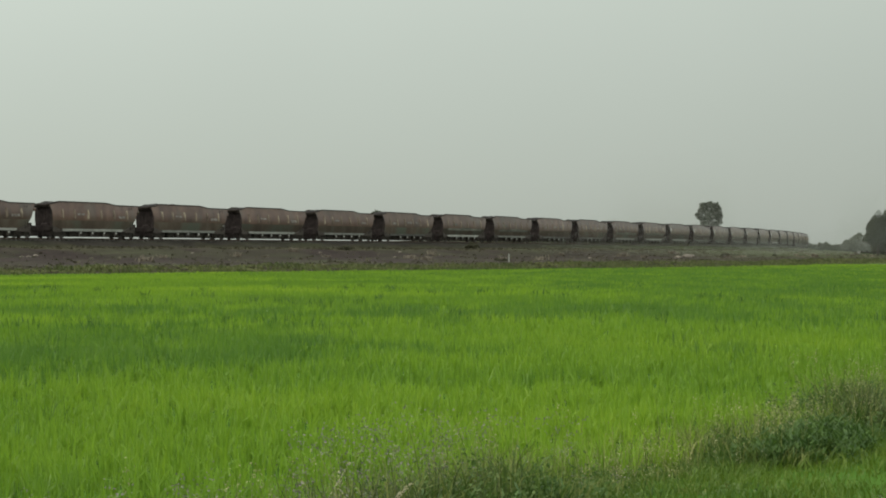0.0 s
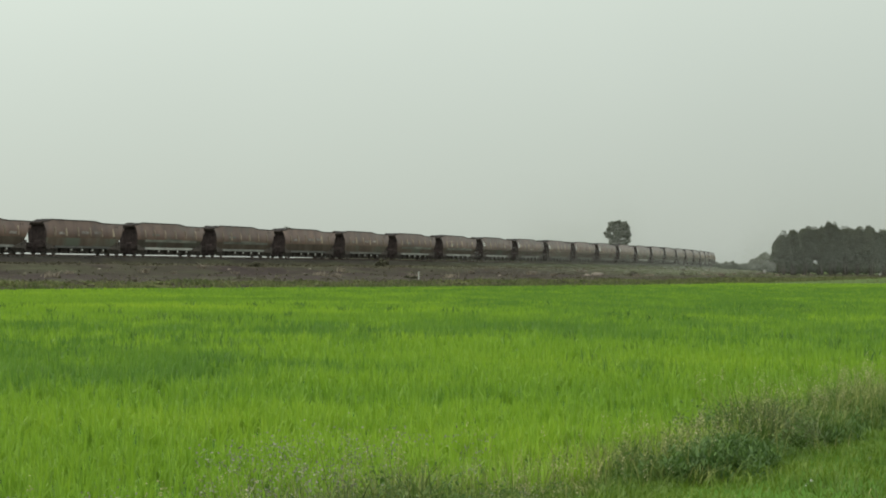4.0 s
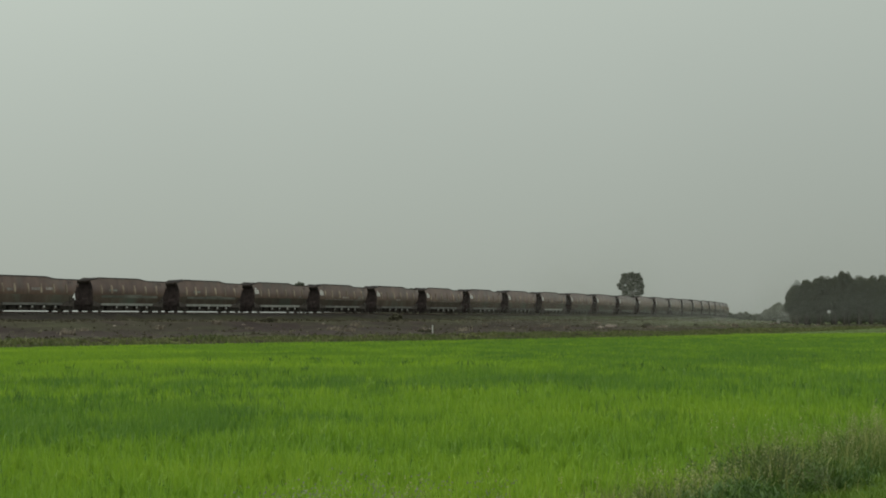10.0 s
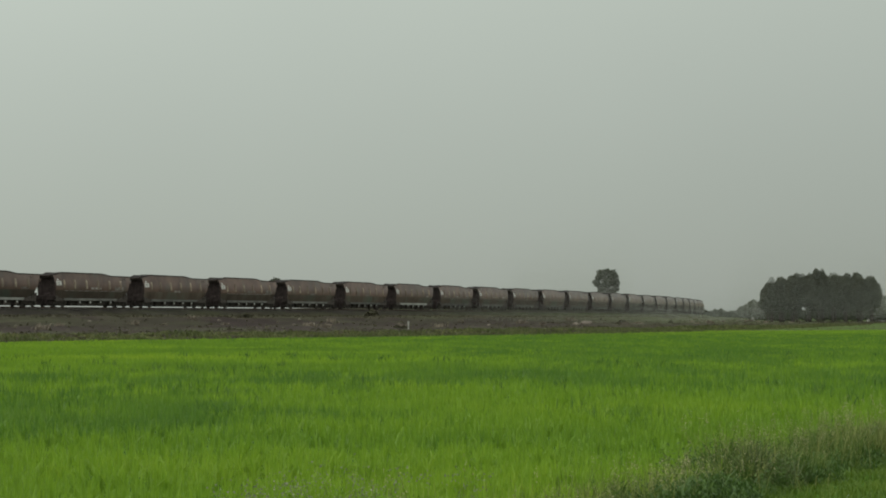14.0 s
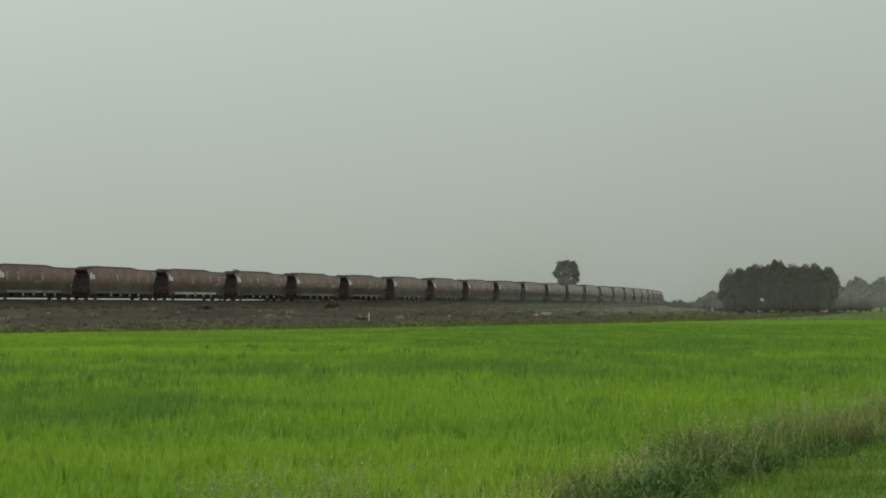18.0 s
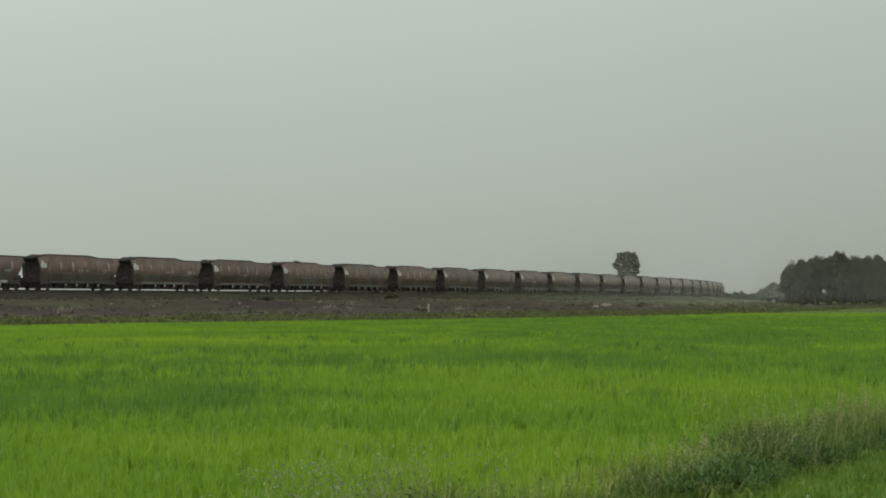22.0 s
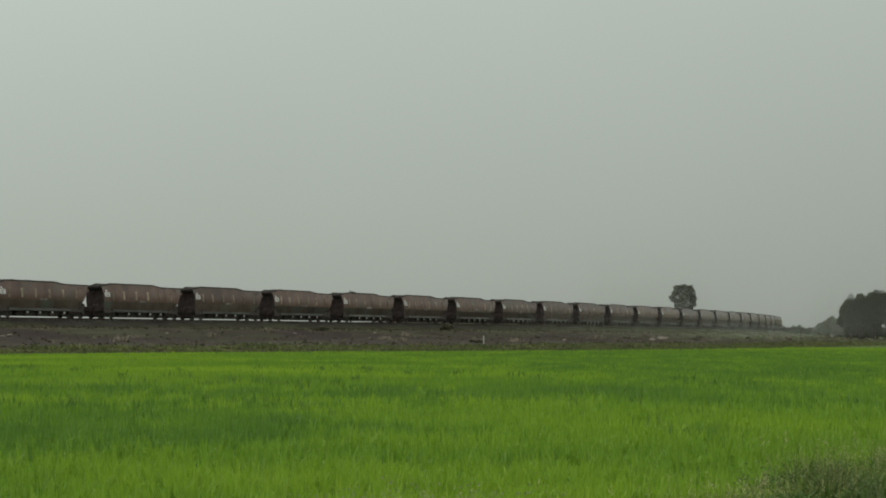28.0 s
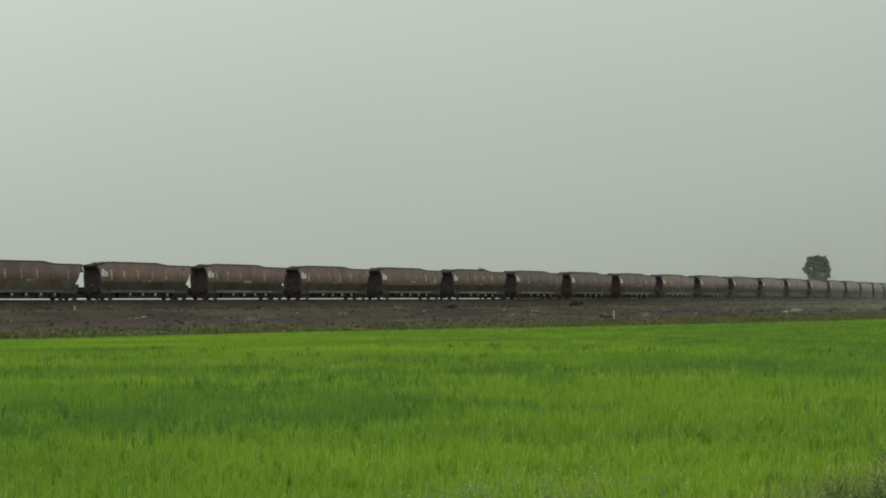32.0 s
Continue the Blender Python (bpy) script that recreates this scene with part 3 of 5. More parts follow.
def rib_mesh(sgn):
    bm = bmesh.new()
    prev = None
    for z in (2.2, 2.35, 2.55, 2.75, 3.0, 3.25):
        w = half_width(z)
        ring = [bm.verts.new((x, sgn * (w + d), z)) for x, d in ((-0.17, -0.01), (-0.11, 0.07), (0.11, 0.07), (0.17, -0.01))]
        if prev:
            for i in range(3):
                bm.faces.new((prev[i], prev[i + 1], ring[i + 1], ring[i]))
        else:
            bm.faces.new(ring)
        prev = ring
    bm.faces.new(prev[::-1])
    return mesh_of("rib", bm, M_RIB)


def coal_mesh(rng, lift):
    """Heaped coal: a long hump behind the front end, a lower tail at the rear."""
    xs, ys = np.linspace(-6.8, 6.8, 46), np.linspace(-1.19, 1.19, 11)
    prof = np.interp(xs, [-6.8, -6.2, -3.4, -2.2, -1.2, 4.2, 5.6, 6.3, 6.8], [0.02, 0.12, 0.18 + lift * 0.3, 0.3, 0.42 + lift, 0.5 + lift, 0.42 + lift, 0.2, 0.0])
    gx, gy = np.meshgrid(xs, ys, indexing="ij")
    cap = 1 - (np.abs(gy) / 1.19) ** 2.2
    z = 3.66 + prof[:, None] * (0.72 + 0.28 * cap) + rng.normal(0, 0.03, gx.shape)
    v = np.stack([gx, gy, z], -1).reshape(-1, 3)
    i, j = np.meshgrid(np.arange(45), np.arange(10), indexing="ij")
    q = np.stack([i * 11 + j, (i + 1) * 11 + j, (i + 1) * 11 + j + 1, i * 11 + j + 1], -1).reshape(-1, 4)
    return tri_mesh("coal_load", v, np.concatenate([q[:, [0, 1, 2]], q[:, [0, 2, 3]]]), M_COAL)


def wheelset_mesh():
    bm = bmesh.new()
    cyl(bm, (0, -0.95, 0), (0, 0.95, 0), 0.08, n=10)
    for sgn in (-1, 1):
        cyl(bm, (0, sgn * 0.70, 0), (0, sgn * 0.735, 0), 0.49, n=20)
        cyl(bm, (0, sgn * 0.735, 0), (0, sgn * 0.83, 0), 0.46, 0.45, n=20)
        cyl(bm, (0, sgn * 0.83, 0), (0, sgn * 0.87, 0), 0.17, 0.15, n=12)
    return mesh_of("wheelset", bm, M_STEEL)


def side_frame_mesh(sgn):
    bm = bmesh.new()
    y0, y1 = sorted((sgn * 0.92, sgn * 1.08))
    outline = [(-1.3, 0.44), (-1.2, 0.30), (-0.72, 0.32), (-0.4, 0.13), (0.4, 0.13), (0.72, 0.32), (1.2, 0.30), (1.3, 0.44), (1.2, 0.78), (0.6, 1.02), (-0.6, 1.02), (-1.2, 0.78)]
    fr = [[bm.verts.new((x, y, z)) for x, z in outline] for y in (y0, y1)]
    n = len(outline)
    for i in range(n):
        bm.faces.new((fr[0][i], fr[0][(i + 1) % n], fr[1][(i + 1) % n], fr[1][i]))
    bm.faces.new(fr[0][::-1])
    bm.faces.new(fr[1])
    for x in (-0.9, 0.9):
        box(bm, x - 0.15, x + 0.15, min(y0, y1 + 0), y1 + (0.10 if sgn > 0 else 0), 0.36, 0.58)
    for x in (-0.14, 0.0, 0.14):
        cyl(bm, (x, sgn * 1.10, 0.26), (x, sgn * 1.10, 0.56), 0.06, n=8)
    return mesh_of("side_frame", bm, M_IRON)


def simple(name, mat, *boxes, bevel=0.0):
    bm = bmesh.new()
    for b in boxes:
        box(bm, *b, bevel=bevel)
    return mesh_of(name, bm, mat)


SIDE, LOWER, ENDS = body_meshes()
STIFF = [stiffener_mesh(k, y) for k in (2, 3) for y in (-0.85, -0.28, 0.28, 0.85)]
RIBS = [rib_mesh(-1), rib_mesh(1)]
WHEELSET, FRAMES = wheelset_mesh(), [side_frame_mesh(-1), side_frame_mesh(1)]
BOLSTER = simple("bolster", M_IRON, (-0.22, 0.22, -0.95, 0.95, 0.45, 0.86), (-0.35, 0.35, -0.3, 0.3, 0.86, 0.96))


def ladder_mesh(x, sgn):
    bm = bmesh.new()
    for dx in (-0.2, 0.2):
        cyl(bm, (x + dx, sgn * 1.56, 1.05), (x + dx, sgn * 1.30, 3.6), 0.022, n=6)
    for i in range(8):
        t = (i + 0.5) / 8
        y = 1.56 + (1.30 - 1.56) * t
        cyl(bm, (x - 0.2, sgn * y, 1.05 + 2.55 * t), (x + 0.2, sgn * y, 1.05 + 2.55 * t), 0.016, n=6)
    return mesh_of("ladder", bm, M_RIM)


def panel_mesh(x0, x1, z0, z1, sgn, name="number_panel", mat=None):
    """A painted patch that follows the curve of the side."""
    bm = bmesh.new()
    zs = np.linspace(z0, z1, 4)
    prev = None
    for z in zs:
        y = sgn * (half_width(z) + 0.015)
        row = [bm.verts.new((x0, y, z)), bm.verts.new((x1, y, z))]
        if prev:
            bm.faces.new((prev[0], prev[1], row[1], row[0]))
        prev = row
    return mesh_of(name, bm, mat or M_WHITE)


# each kind: label, white panels, pale sill, painted patches (x0, x1, z0, z1) on the side
KINDS = {
    "dusty": ("rust-brown coal hopper wagon with pale dusty sill, heaped with coal", False, True, [(-4.6, -3.5, 2.3, 2.6), (1.6, 2.7, 2.6, 2.8)]),
    "worn": ("worn rust-brown coal hopper wagon with faded lettering, heaped with coal", False, False, [(-2.9, -1.6, 2.55, 2.85), (-0.8, 0.6, 2.5, 2.8), (3.4, 4.4, 2.4, 2.7)]),
    "banded": ("rust-brown coal hopper wagon with grey-green band and pale sill", False, True, [(-5.0, 4.9, 1.72, 2.02), (-2.2, 1.0, 2.02, 2.12), (2.2, 3.6, 2.5, 2.75)]),
    "pale_sill": ("rust-brown coal hopper wagon with white panels and pale sill", True, True, [(-4.9, -3.7, 2.05, 2.3)]),
    "lined": ("rust-brown coal hopper wagon with pale belt line and scrawled patches", True, False, [(-5.2, 5.0, 1.9, 1.98), (-5.4, -3.8, 2.05, 2.5), (-1.4, 0.4, 2.15, 2.4)]),
    "plain": ("rust-brown coal hopper wagon with white panels, heaped with coal", True, False, [(-0.7, 0.5, 1.95, 2.2)]),
}
KIND_OF = {5: "banded", 6: "banded", 9: "banded", 10: "banded", 11: "pale_sill", 17: "pale_sill", 12: "lined", 18: "lined", 19: "lined", 21: "lined", 4: "worn", 7: "worn", 8: "worn"}


def make_wagon(seed, lift, kind):
    rng = np.random.default_rng(seed)
    label, panel, pale, patches = KINDS[kind]
    sill = M_PALESILL if pale else M_SILL
    w = tagged(new("hopper_wagon"), label, "wagon", "wagons of the coal train")
    body = part("body", SIDE, M_RUST, w, "rust-brown curved steel hopper sides")
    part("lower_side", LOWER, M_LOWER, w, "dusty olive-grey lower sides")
    sheets = [part("end_sheet", e, M_ENDS, w, "coal-blackened end sheet") for e in ENDS]
    for i, m in enumerate(STIFF):
        part("stiffener", m, M_ENDS, sheets[i // 4])
    for k, m in enumerate(RIBS):
        for x in (-4.9, -2.9, -0.9, 1.1, 3.1, 4.9):
            r = part("rib", m, M_RIB, body)
            r.location.x = x
    bm = bmesh.new()
    for sgn in (-1, 1):
        prev = None
        for x in np.linspace(-6.93, 6.93, 25):
            z = chord(x)
            ring = [bm.verts.new((x, sgn * 1.18 + dy, z + dz)) for dy, dz in ((-0.06, -0.05), (0.06, -0.05), (0.06, 0.05), (-0.06, 0.05))]
            if prev:
                for i in range(4):
                    bm.faces.new((prev[i], prev[(i + 1) % 4], ring[(i + 1) % 4], ring[i]))
            else:
                bm.faces.new(ring)
            prev = ring
        bm.faces.new(prev[::-1])
    for sx in (-1, 1):
        box(bm, sx * 6.9 - 0.06, sx * 6.9 + 0.06, -1.15, 1.15, 3.66, 3.78)
    part("top_rim", bm, M_RIM, w)
    part("coal_load", coal_mesh(rng, lift), M_COAL, w, "heaped black coal")
    for sgn in (-1, 1):
        part("side_sill", simple("side_sill", sill, (-4.3, 4.9, sgn * 1.37 - 0.07, sgn * 1.37 + 0.07, 0.76, 1.05)), sill, w, "pale dusty side sill" if pale else "dark grey side sill")
    part("centre_sill", simple("centre_sill", M_IRON, (-7.1, 7.1, -0.28, 0.28, 0.72, 1.06)), M_IRON, w)
    for sx in (-1, 1):
        part("headstock", simple("headstock", M_IRON, (sx * 7.0 - 0.12, sx * 7.0 + 0.12, -1.25, 1.25, 0.78, 1.12), bevel=0.03), M_IRON, w)
        part("coupler", simple("coupler", M_IRON, (min(sx * 7.1, sx * 7.82), max(sx * 7.1, sx * 7.82), -0.13, 0.13, 0.78, 1.0), (sx * 7.68 - 0.12, sx * 7.68 + 0.12, -0.2, 0.2, 0.72, 1.04)), M_IRON, w)
        bm = bmesh.new()
        cyl(bm, (sx * 7.0, 0.55, 0.75), (sx * 7.5, 0.45, 0.42), 0.035, n=6)
        part("brake_hose", bm, M_IRON, w)
    for sgn in (-1, 1):
        for x in (-3.3, -1.5, 0.3, 2.1):
            gear = part("door_gear", simple("door_gear", M_IRON, (x - 0.28, x + 0.28, sgn * 1.12 - 0.18, sgn * 1.12 + 0.18, 0.2, 0.8), bevel=0.06), M_IRON, w)
            bm = bmesh.new()
            cyl(bm, (x, sgn * 1.29, 0.6), (x, sgn * 1.33, 0.6), 0.12, n=10)
            part("cap", bm, M_WHITE, gear, "small white cap")
    # added dark plates stand in for the dark open bays round the bogies
    for sgn in (-1, 1):
        for xa, xb, za, zb in ((-3.9, -6.1, 0.72, 1.55), (4.7, 6.32, 0.72, 1.4)):
            bm = bmesh.new()
            ring = [[bm.verts.new((x, sgn * y, z)) for x, z in ((xa, za), (xb, za - 0.1), (xb, zb), (xa * 0.6 + xb * 0.4, zb * 0.45 + za * 0.55))] for y in (1.36, 1.47)]
            for i in range(4):
                bm.faces.new((ring[0][i], ring[0][(i + 1) % 4], ring[1][(i + 1) % 4], ring[1][i]))
            bm.faces.new(ring[0][::-1])
            bm.faces.new(ring[1])
            part("bogie_apron", bm, M_IRON, w, "added dark sloping plate in place of the open bogie bay")
    part("chute", simple("chute", M_IRON, (-3.9, 3.4, -0.92, 0.92, 0.15, 0.98), bevel=0.1), M_IRON, w)
    part("end_beam", simple("end_beam", M_RIM, (6.5, 6.74, -1.17, 1.17, 3.42, 3.76), bevel=0.05), M_RIM, w, "rusty beam across the head of the front end")
    part("end_beam", simple("end_beam", M_ENDS, (-7.06, -6.78, -1.1, 1.1, 3.3, 3.7), bevel=0.06), M_ENDS, w, "dark beam across the head of the rear end")
    for sgn in (-1, 1):
        part("bracket", simple("bracket", M_RUST, (-7.16, -6.85, sgn * 1.05 - 0.12, sgn * 1.05 + 0.12, 2.95, 3.32), bevel=0.05), M_RUST, w, "rusty corner bracket")
    for sx in (-1, 1):
        part("end_platform", simple("end_platform", M_ENDS, (sx * 6.7 - 0.7, sx * 6.7 + 0.7, -1.3, 1.3, 0.8, 1.36), bevel=0.05), M_IRON, w)
        part("step", simple("step", M_IRON, (sx * 6.75 - 0.2, sx * 6.75 + 0.2, -1.42, -1.2, 0.32, 0.4), (sx * 6.75 - 0.2, sx * 6.75 - 0.16, -1.42, -1.36, 0.4, 0.84), (sx * 6.75 + 0.16, sx * 6.75 + 0.2, -1.42, -1.36, 0.4, 0.84)), M_IRON, w)
        part("brake_rigging", simple("brake_rigging", M_ENDS, (sx * 6.95 - 0.6, sx * 6.95 + 0.6, -1.1, 1.1, 0.2, 0.8), (sx * 4.3 - 0.12, sx * 4.3 + 0.12, -1.0, 1.0, 0.3, 0.8), bevel=0.04), M_IRON, w)
    bm = bmesh.new()
    cyl(bm, (-6.35, -1.0, 1.5), (-6.35, 0.5, 1.5), 0.2, n=14)
    part("air_tank", bm, M_ENDS, w)
    part("valve_box", simple("valve_box", M_ENDS, (-6.6, -6.1, 0.62, 1.12, 1.36, 1.66), bevel=0.05), M_IRON, w)
    bm = bmesh.new()
    cyl(bm, (6.72, 0.1, 1.48), (6.72, 1.0, 1.48), 0.16, n=14)
    part("brake_cylinder", bm, M_ENDS, w)
    part("ladder", ladder_mesh(-5.55, -1), M_RIM, w)
    part("ladder", ladder_mesh(-5.55, 1), M_RIM, w)
    bm = bmesh.new()
    cyl(bm, (-6.62, -0.62, 2.3), (-6.55, -0.62, 2.3), 0.26, n=16)
    part("brake_wheel", bm, M_IRON, w)
    if panel:
        for sgn in (-1, 1):
            board = part("number_panel", panel_mesh(5.4, 6.22, 2.55, 3.08, sgn), M_WHITE, w, "small white stencilled panel")
            part("number_panel", panel_mesh(5.8, 6.05, 3.14, 3.34, sgn), M_WHITE, w, "small white stencilled panel")
            for z0 in (2.64, 2.84):
                part("dark_bar", panel_mesh(5.6, 6.05, z0 + 0.04, z0 + 0.11, sgn * 1.006, "dark_bar", M_IRON), M_IRON, board, "dark unreadable bar")
    paint = M_BAND if kind == "banded" else M_FADED
    for x0, x1, z0, z1 in patches:
        for sgn in (-1, 1):
            part("faded_paint", panel_mesh(x0, x1, z0, z1, sgn, "faded_paint", paint), paint, w, "faded pale patch of worn paint")
    for sx in (-5.35, 5.35):
        bogie = part("bogie", BOLSTER, M_IRON, w, "dark four-wheel bogie")
        bogie.location.x = sx
        for f in FRAMES:
            part("side_frame", f, M_IRON, bogie)
        for x in (-0.9, 0.9):
            ws = part("wheelset", WHEELSET, M_STEEL, bogie, "worn steel wheels on an axle")
            ws.location = (x, 0, WHEEL_R)
    return w


def wagon_pose(s):
    """The pose of a wagon whose front stands s metres along the line; it runs towards smaller s."""
    p, a = on_line(s + 6.2)
    return Matrix.Translation(p) @ Matrix.Rotation(-a - math.pi / 2, 4, "Z")


# ---- run of the train: metres gone by each second ----
RUN_T = np.array([0, 2, 7, 10, 12, 14, 17, 21, 25, 28, 30, 31, 32.0])
RUN_D = np.array([0.6, 25.4, 86.05, 122.45, 146.95, 171.5, 208.3, 258.3, 308.9, 348.4, 373.4, 386.2, 399.3])
RUN = np.polynomial.Polynomial.fit(RUN_T, RUN_D, 6)
WAGONS, FIRST = [], {}
for k in range(-3, 56):
    kind = KIND_OF.get(k, "dusty" if k < 4 else "plain" if k % 7 else "lined")
    like = (kind, k % 3)
    if like in FIRST:
        wagon = copy_thing(FIRST[like], wagon_pose(k * PITCH))
    else:
        wagon = FIRST[like] = make_wagon(20 + k, (0.0, 0.06, -0.05)[k % 3], kind)
    wagon.matrix_basis = wagon_pose(k * PITCH)
    WAGONS.append((k, wagon))


# ---- trees ----
def limb_tree(rng, height, spread, crown_base, leaf, n_leaf, lobes, mat, name="tree", trunk=0.2, label="", category="tree", group="", limb=(0.28, 0.42), openness=-0.12, shape=(0.75, 1.0, 1.05, 0.8), blunt=0.0, bulges=0.32, domes=(), depth=0.45):
    """A tapered trunk with limbs, and a crown of many small leaf clumps gathered in uneven lobes."""
    tree = tagged(new(name), label, category, group)
    bm = bmesh.new()
    p, top = Vector((0, 0, -0.3)), height * 0.62
    prev, r = p, trunk
    steps = 6
    for i in range(1, steps + 1):
        q = Vector((rng.normal(0, 0.03) * height * 0.2, rng.normal(0, 0.03) * height * 0.2, top * i / steps))
        r2 = trunk * (1 - 0.75 * i / steps)
        cyl(bm, prev, q, r, r2, n=8)
        prev, r = q, r2
    for i in range(lobes):
        a = 2 * math.pi * (i + rng.uniform(-0.3, 0.3)) / lobes
        d = spread * rng.uniform(0.25, 0.8)
        z = crown_base + (height - crown_base) * rng.uniform(0.15, 0.88)
        d *= math.sin(math.pi * min(0.95, 0.25 + 0.7 * (z - crown_base) / (height - crown_base))) ** 0.6
        c = Vector((d * math.cos(a), d * math.sin(a), z))
        thick = trunk * rng.uniform(*limb)
        cyl(bm, Vector((0, 0, min(top * 0.9, z * rng.uniform(0.45, 0.7)))), c, thick, thick * 0.22, n=5)
    part("trunk", bm, M_BARK, tree)
    # leaf clumps fill an uneven dome; a coarse noise bites gaps and bulges into it
    m = n_leaf * 4
    d = rng.normal(0, 1, (m, 3))
    d /= np.linalg.norm(d, axis=1)[:, None]
    ph = rng.uniform(0, 6.28, (6, 4))
    fq = rng.uniform(2.2, 5.0, (6, 3)) * rng.choice([-1, 1], (6, 3))
    bulge = sum(np.sin(d @ fq[i] + ph[i, 0]) for i in range(6)) / 6
    r = rng.uniform(0.25, 1.0, m) ** depth * (0.86 + bulges * bulge)
    pos = d * r[:, None]
    f2 = fq * 2.1
    gap = sum(np.sin(pos @ f2[i] + ph[i, 1]) for i in range(6)) / 6
    keep = gap > openness
    pos = pos[keep][:n_leaf]
    n_leaf = len(pos)
    mid, half_h = (height + crown_base) / 2, (height - crown_base) / 2
    taper = np.interp(pos[:, 2], [-1, -0.5, 0.4, 1.0], shape)
    taper *= np.clip(1 - pos[:, 2] ** 2, 0.05, 1) ** -blunt
    if domes:
        # an open crown: separate rounded masses (x, y, z, radius) with sky between them
        dm = np.array(domes)
        pick = rng.choice(len(dm), n_leaf, p=dm[:, 3] ** 2.2 / (dm[:, 3] ** 2.2).sum())
        pos = dm[pick, :3] + pos * dm[pick, 3:] * np.array([0.9, 0.9, 0.8])
    else:
        pos = np.stack([pos[:, 0] * spread * taper, pos[:, 1] * spread * taper, mid + pos[:, 2] * half_h], 1)
    a, b = rng.normal(0, 1, (n_leaf, 3)), rng.normal(0, 1, (n_leaf, 3))
    a /= np.linalg.norm(a, axis=1)[:, None]
    b -= (b * a).sum(1)[:, None] * a
    b /= np.linalg.norm(b, axis=1)[:, None]
    sz = (leaf * rng.uniform(0.6, 1.4, n_leaf))[:, None]
    v = np.stack([pos - a * sz, pos + b * sz * 0.7, pos + a * sz, pos - b * sz * 0.7], 1).reshape(-1, 3)
    k = (np.arange(n_leaf) * 4)[:, None]
    t = np.concatenate([k + [0, 1, 2], k + [0, 2, 3]], 1).reshape(-1, 3)
    part("crown", tri_mesh("crown", v, t, mat), mat, tree)
    return tree


def place(tree, bearing, dist, turn=0.0, size=1.0):
    x, y = dist * math.sin(radians(bearing)), dist * math.cos(radians(bearing))
    tree.matrix_basis = Matrix.Translation((x, y, float(ground_z(x, y)))) @ Matrix.Rotation(turn, 4, "Z") @ Matrix.Scale(size, 4)
    return tree


def build_trees():
    rng = np.random.default_rng(5)
    masses = ((-1.3, 0.4, 12.5, 1.9), (1.6, -0.3, 12.5, 1.85), (0.2, 0.8, 13.3, 1.2), (2.4, 0.2, 10.4, 1.8), (0.1, -0.5, 10.2, 2.2), (-3.3, 0.1, 10.4, 0.8), (-2.5, 0.1, 9.9, 1.2), (2.7, 0.5, 8.7, 1.4), (-1.1, 0.3, 8.4, 1.8),
              (-2.3, -0.4, 11.4, 1.2), (0.9, 1.2, 7.6, 1.6), (-0.2, 0.0, 6.4, 1.7), (1.8, -0.4, 7.0, 1.4))
    place(limb_tree(np.random.default_rng(3), 14.4, 3.9, 5.2, 0.26, 6400, 14, M_LEAF, "gum_tree", 0.4, "lone grey-green gum tree with open rounded crown behind the railway", openness=-0.14, bulges=0.45, domes=masses), 8.77, 450, 0.0, 0.95)
    for b, d, h, sp in ((-2.4, 500, 13.6, 2.6), (1.35, 520, 12.2, 2.0)):
        place(limb_tree(rng, h, sp, h * 0.55, 0.32, 1200, 7, M_LEAF, "gum_tree", 0.3, "distant gum tree showing only its flat top"), b, d)
    kinds = [limb_tree(rng, h, 2.75, 2.5, 0.095, 21000, 12, M_PINE, "plantation_tree", 0.2, "dark green plantation tree in a close-planted grove", "tree", "trees of the grove", shape=(0.95, 1.08, 0.82, 0.62), blunt=0.12, bulges=0.46, openness=-0.3)
             for h in (10.7, 11.7, 12.4, 11.3)]
    n = 0
    for row in range(5):
        for i in range(9):
            b = 14.17 + i * 0.41 + rng.uniform(-0.1, 0.1)
            d = 396 + row * 5.5 + rng.uniform(-1, 1)
            top = np.interp(b, [14.1, 14.6, 15.4, 16.1, 16.5, 17.2, 17.6], [0.84, 0.95, 0.97, 1.05, 0.95, 0.98, 0.82])
            if n < 4:
                tree = kinds[n]
            else:
                tree = copy_thing(kinds[int(rng.integers(0, 4))], Matrix.Identity(4))
            x, y = d * math.sin(radians(b)), d * math.cos(radians(b))
            tree.scale = (1, 1, 1)
            tree.matrix_basis = Matrix.Translation((x, y, float(ground_z(x, y)))) @ Matrix.Rotation(rng.uniform(0, 6), 4, "Z") @ Matrix.Scale(float(top) * rng.uniform(0.88, 1.06), 4)
            n += 1
    bushes = [limb_tree(rng, h, sp, 0.2, 0.36, 3000, 9, M_SHRUB, "bushy_tree", 0.22, "low rounded bushy tree in the hazy distance", "tree", "distant bushy trees", openness=-0.24, bulges=0.42) for h, sp in ((7.5, 3.6), (9.0, 4.2))]
    spots = [(17.9, 470, 1.0), (18.4, 482, 1.12), (18.75, 478, 1.1), (19.1, 486, 1.12), (19.5, 480, 1.08), (20.0, 490, 1.1), (20.5, 484, 1.02), (21.1, 490, 1.05), (21.8, 488, 1.0), (22.6, 488, 1.0),
             (13.0, 510, 0.3), (13.25, 505, 0.4), (13.45, 502, 0.56), (13.6, 506, 0.68), (13.74, 498, 0.74), (13.92, 503, 0.68), (14.1, 499, 0.6)]
    spots += [(float(b), 446 + 4 * (i % 2), 0.42) for i, b in enumerate(np.arange(14.2, 18.6, 0.22))]
    spots += [(float(b), 600 + 25 * (i % 3), 0.3 + 0.05 * (i % 2) + 0.06 * math.sin(i * 0.9)) for i, b in enumerate(np.arange(10.6, 14.2, 0.085))]
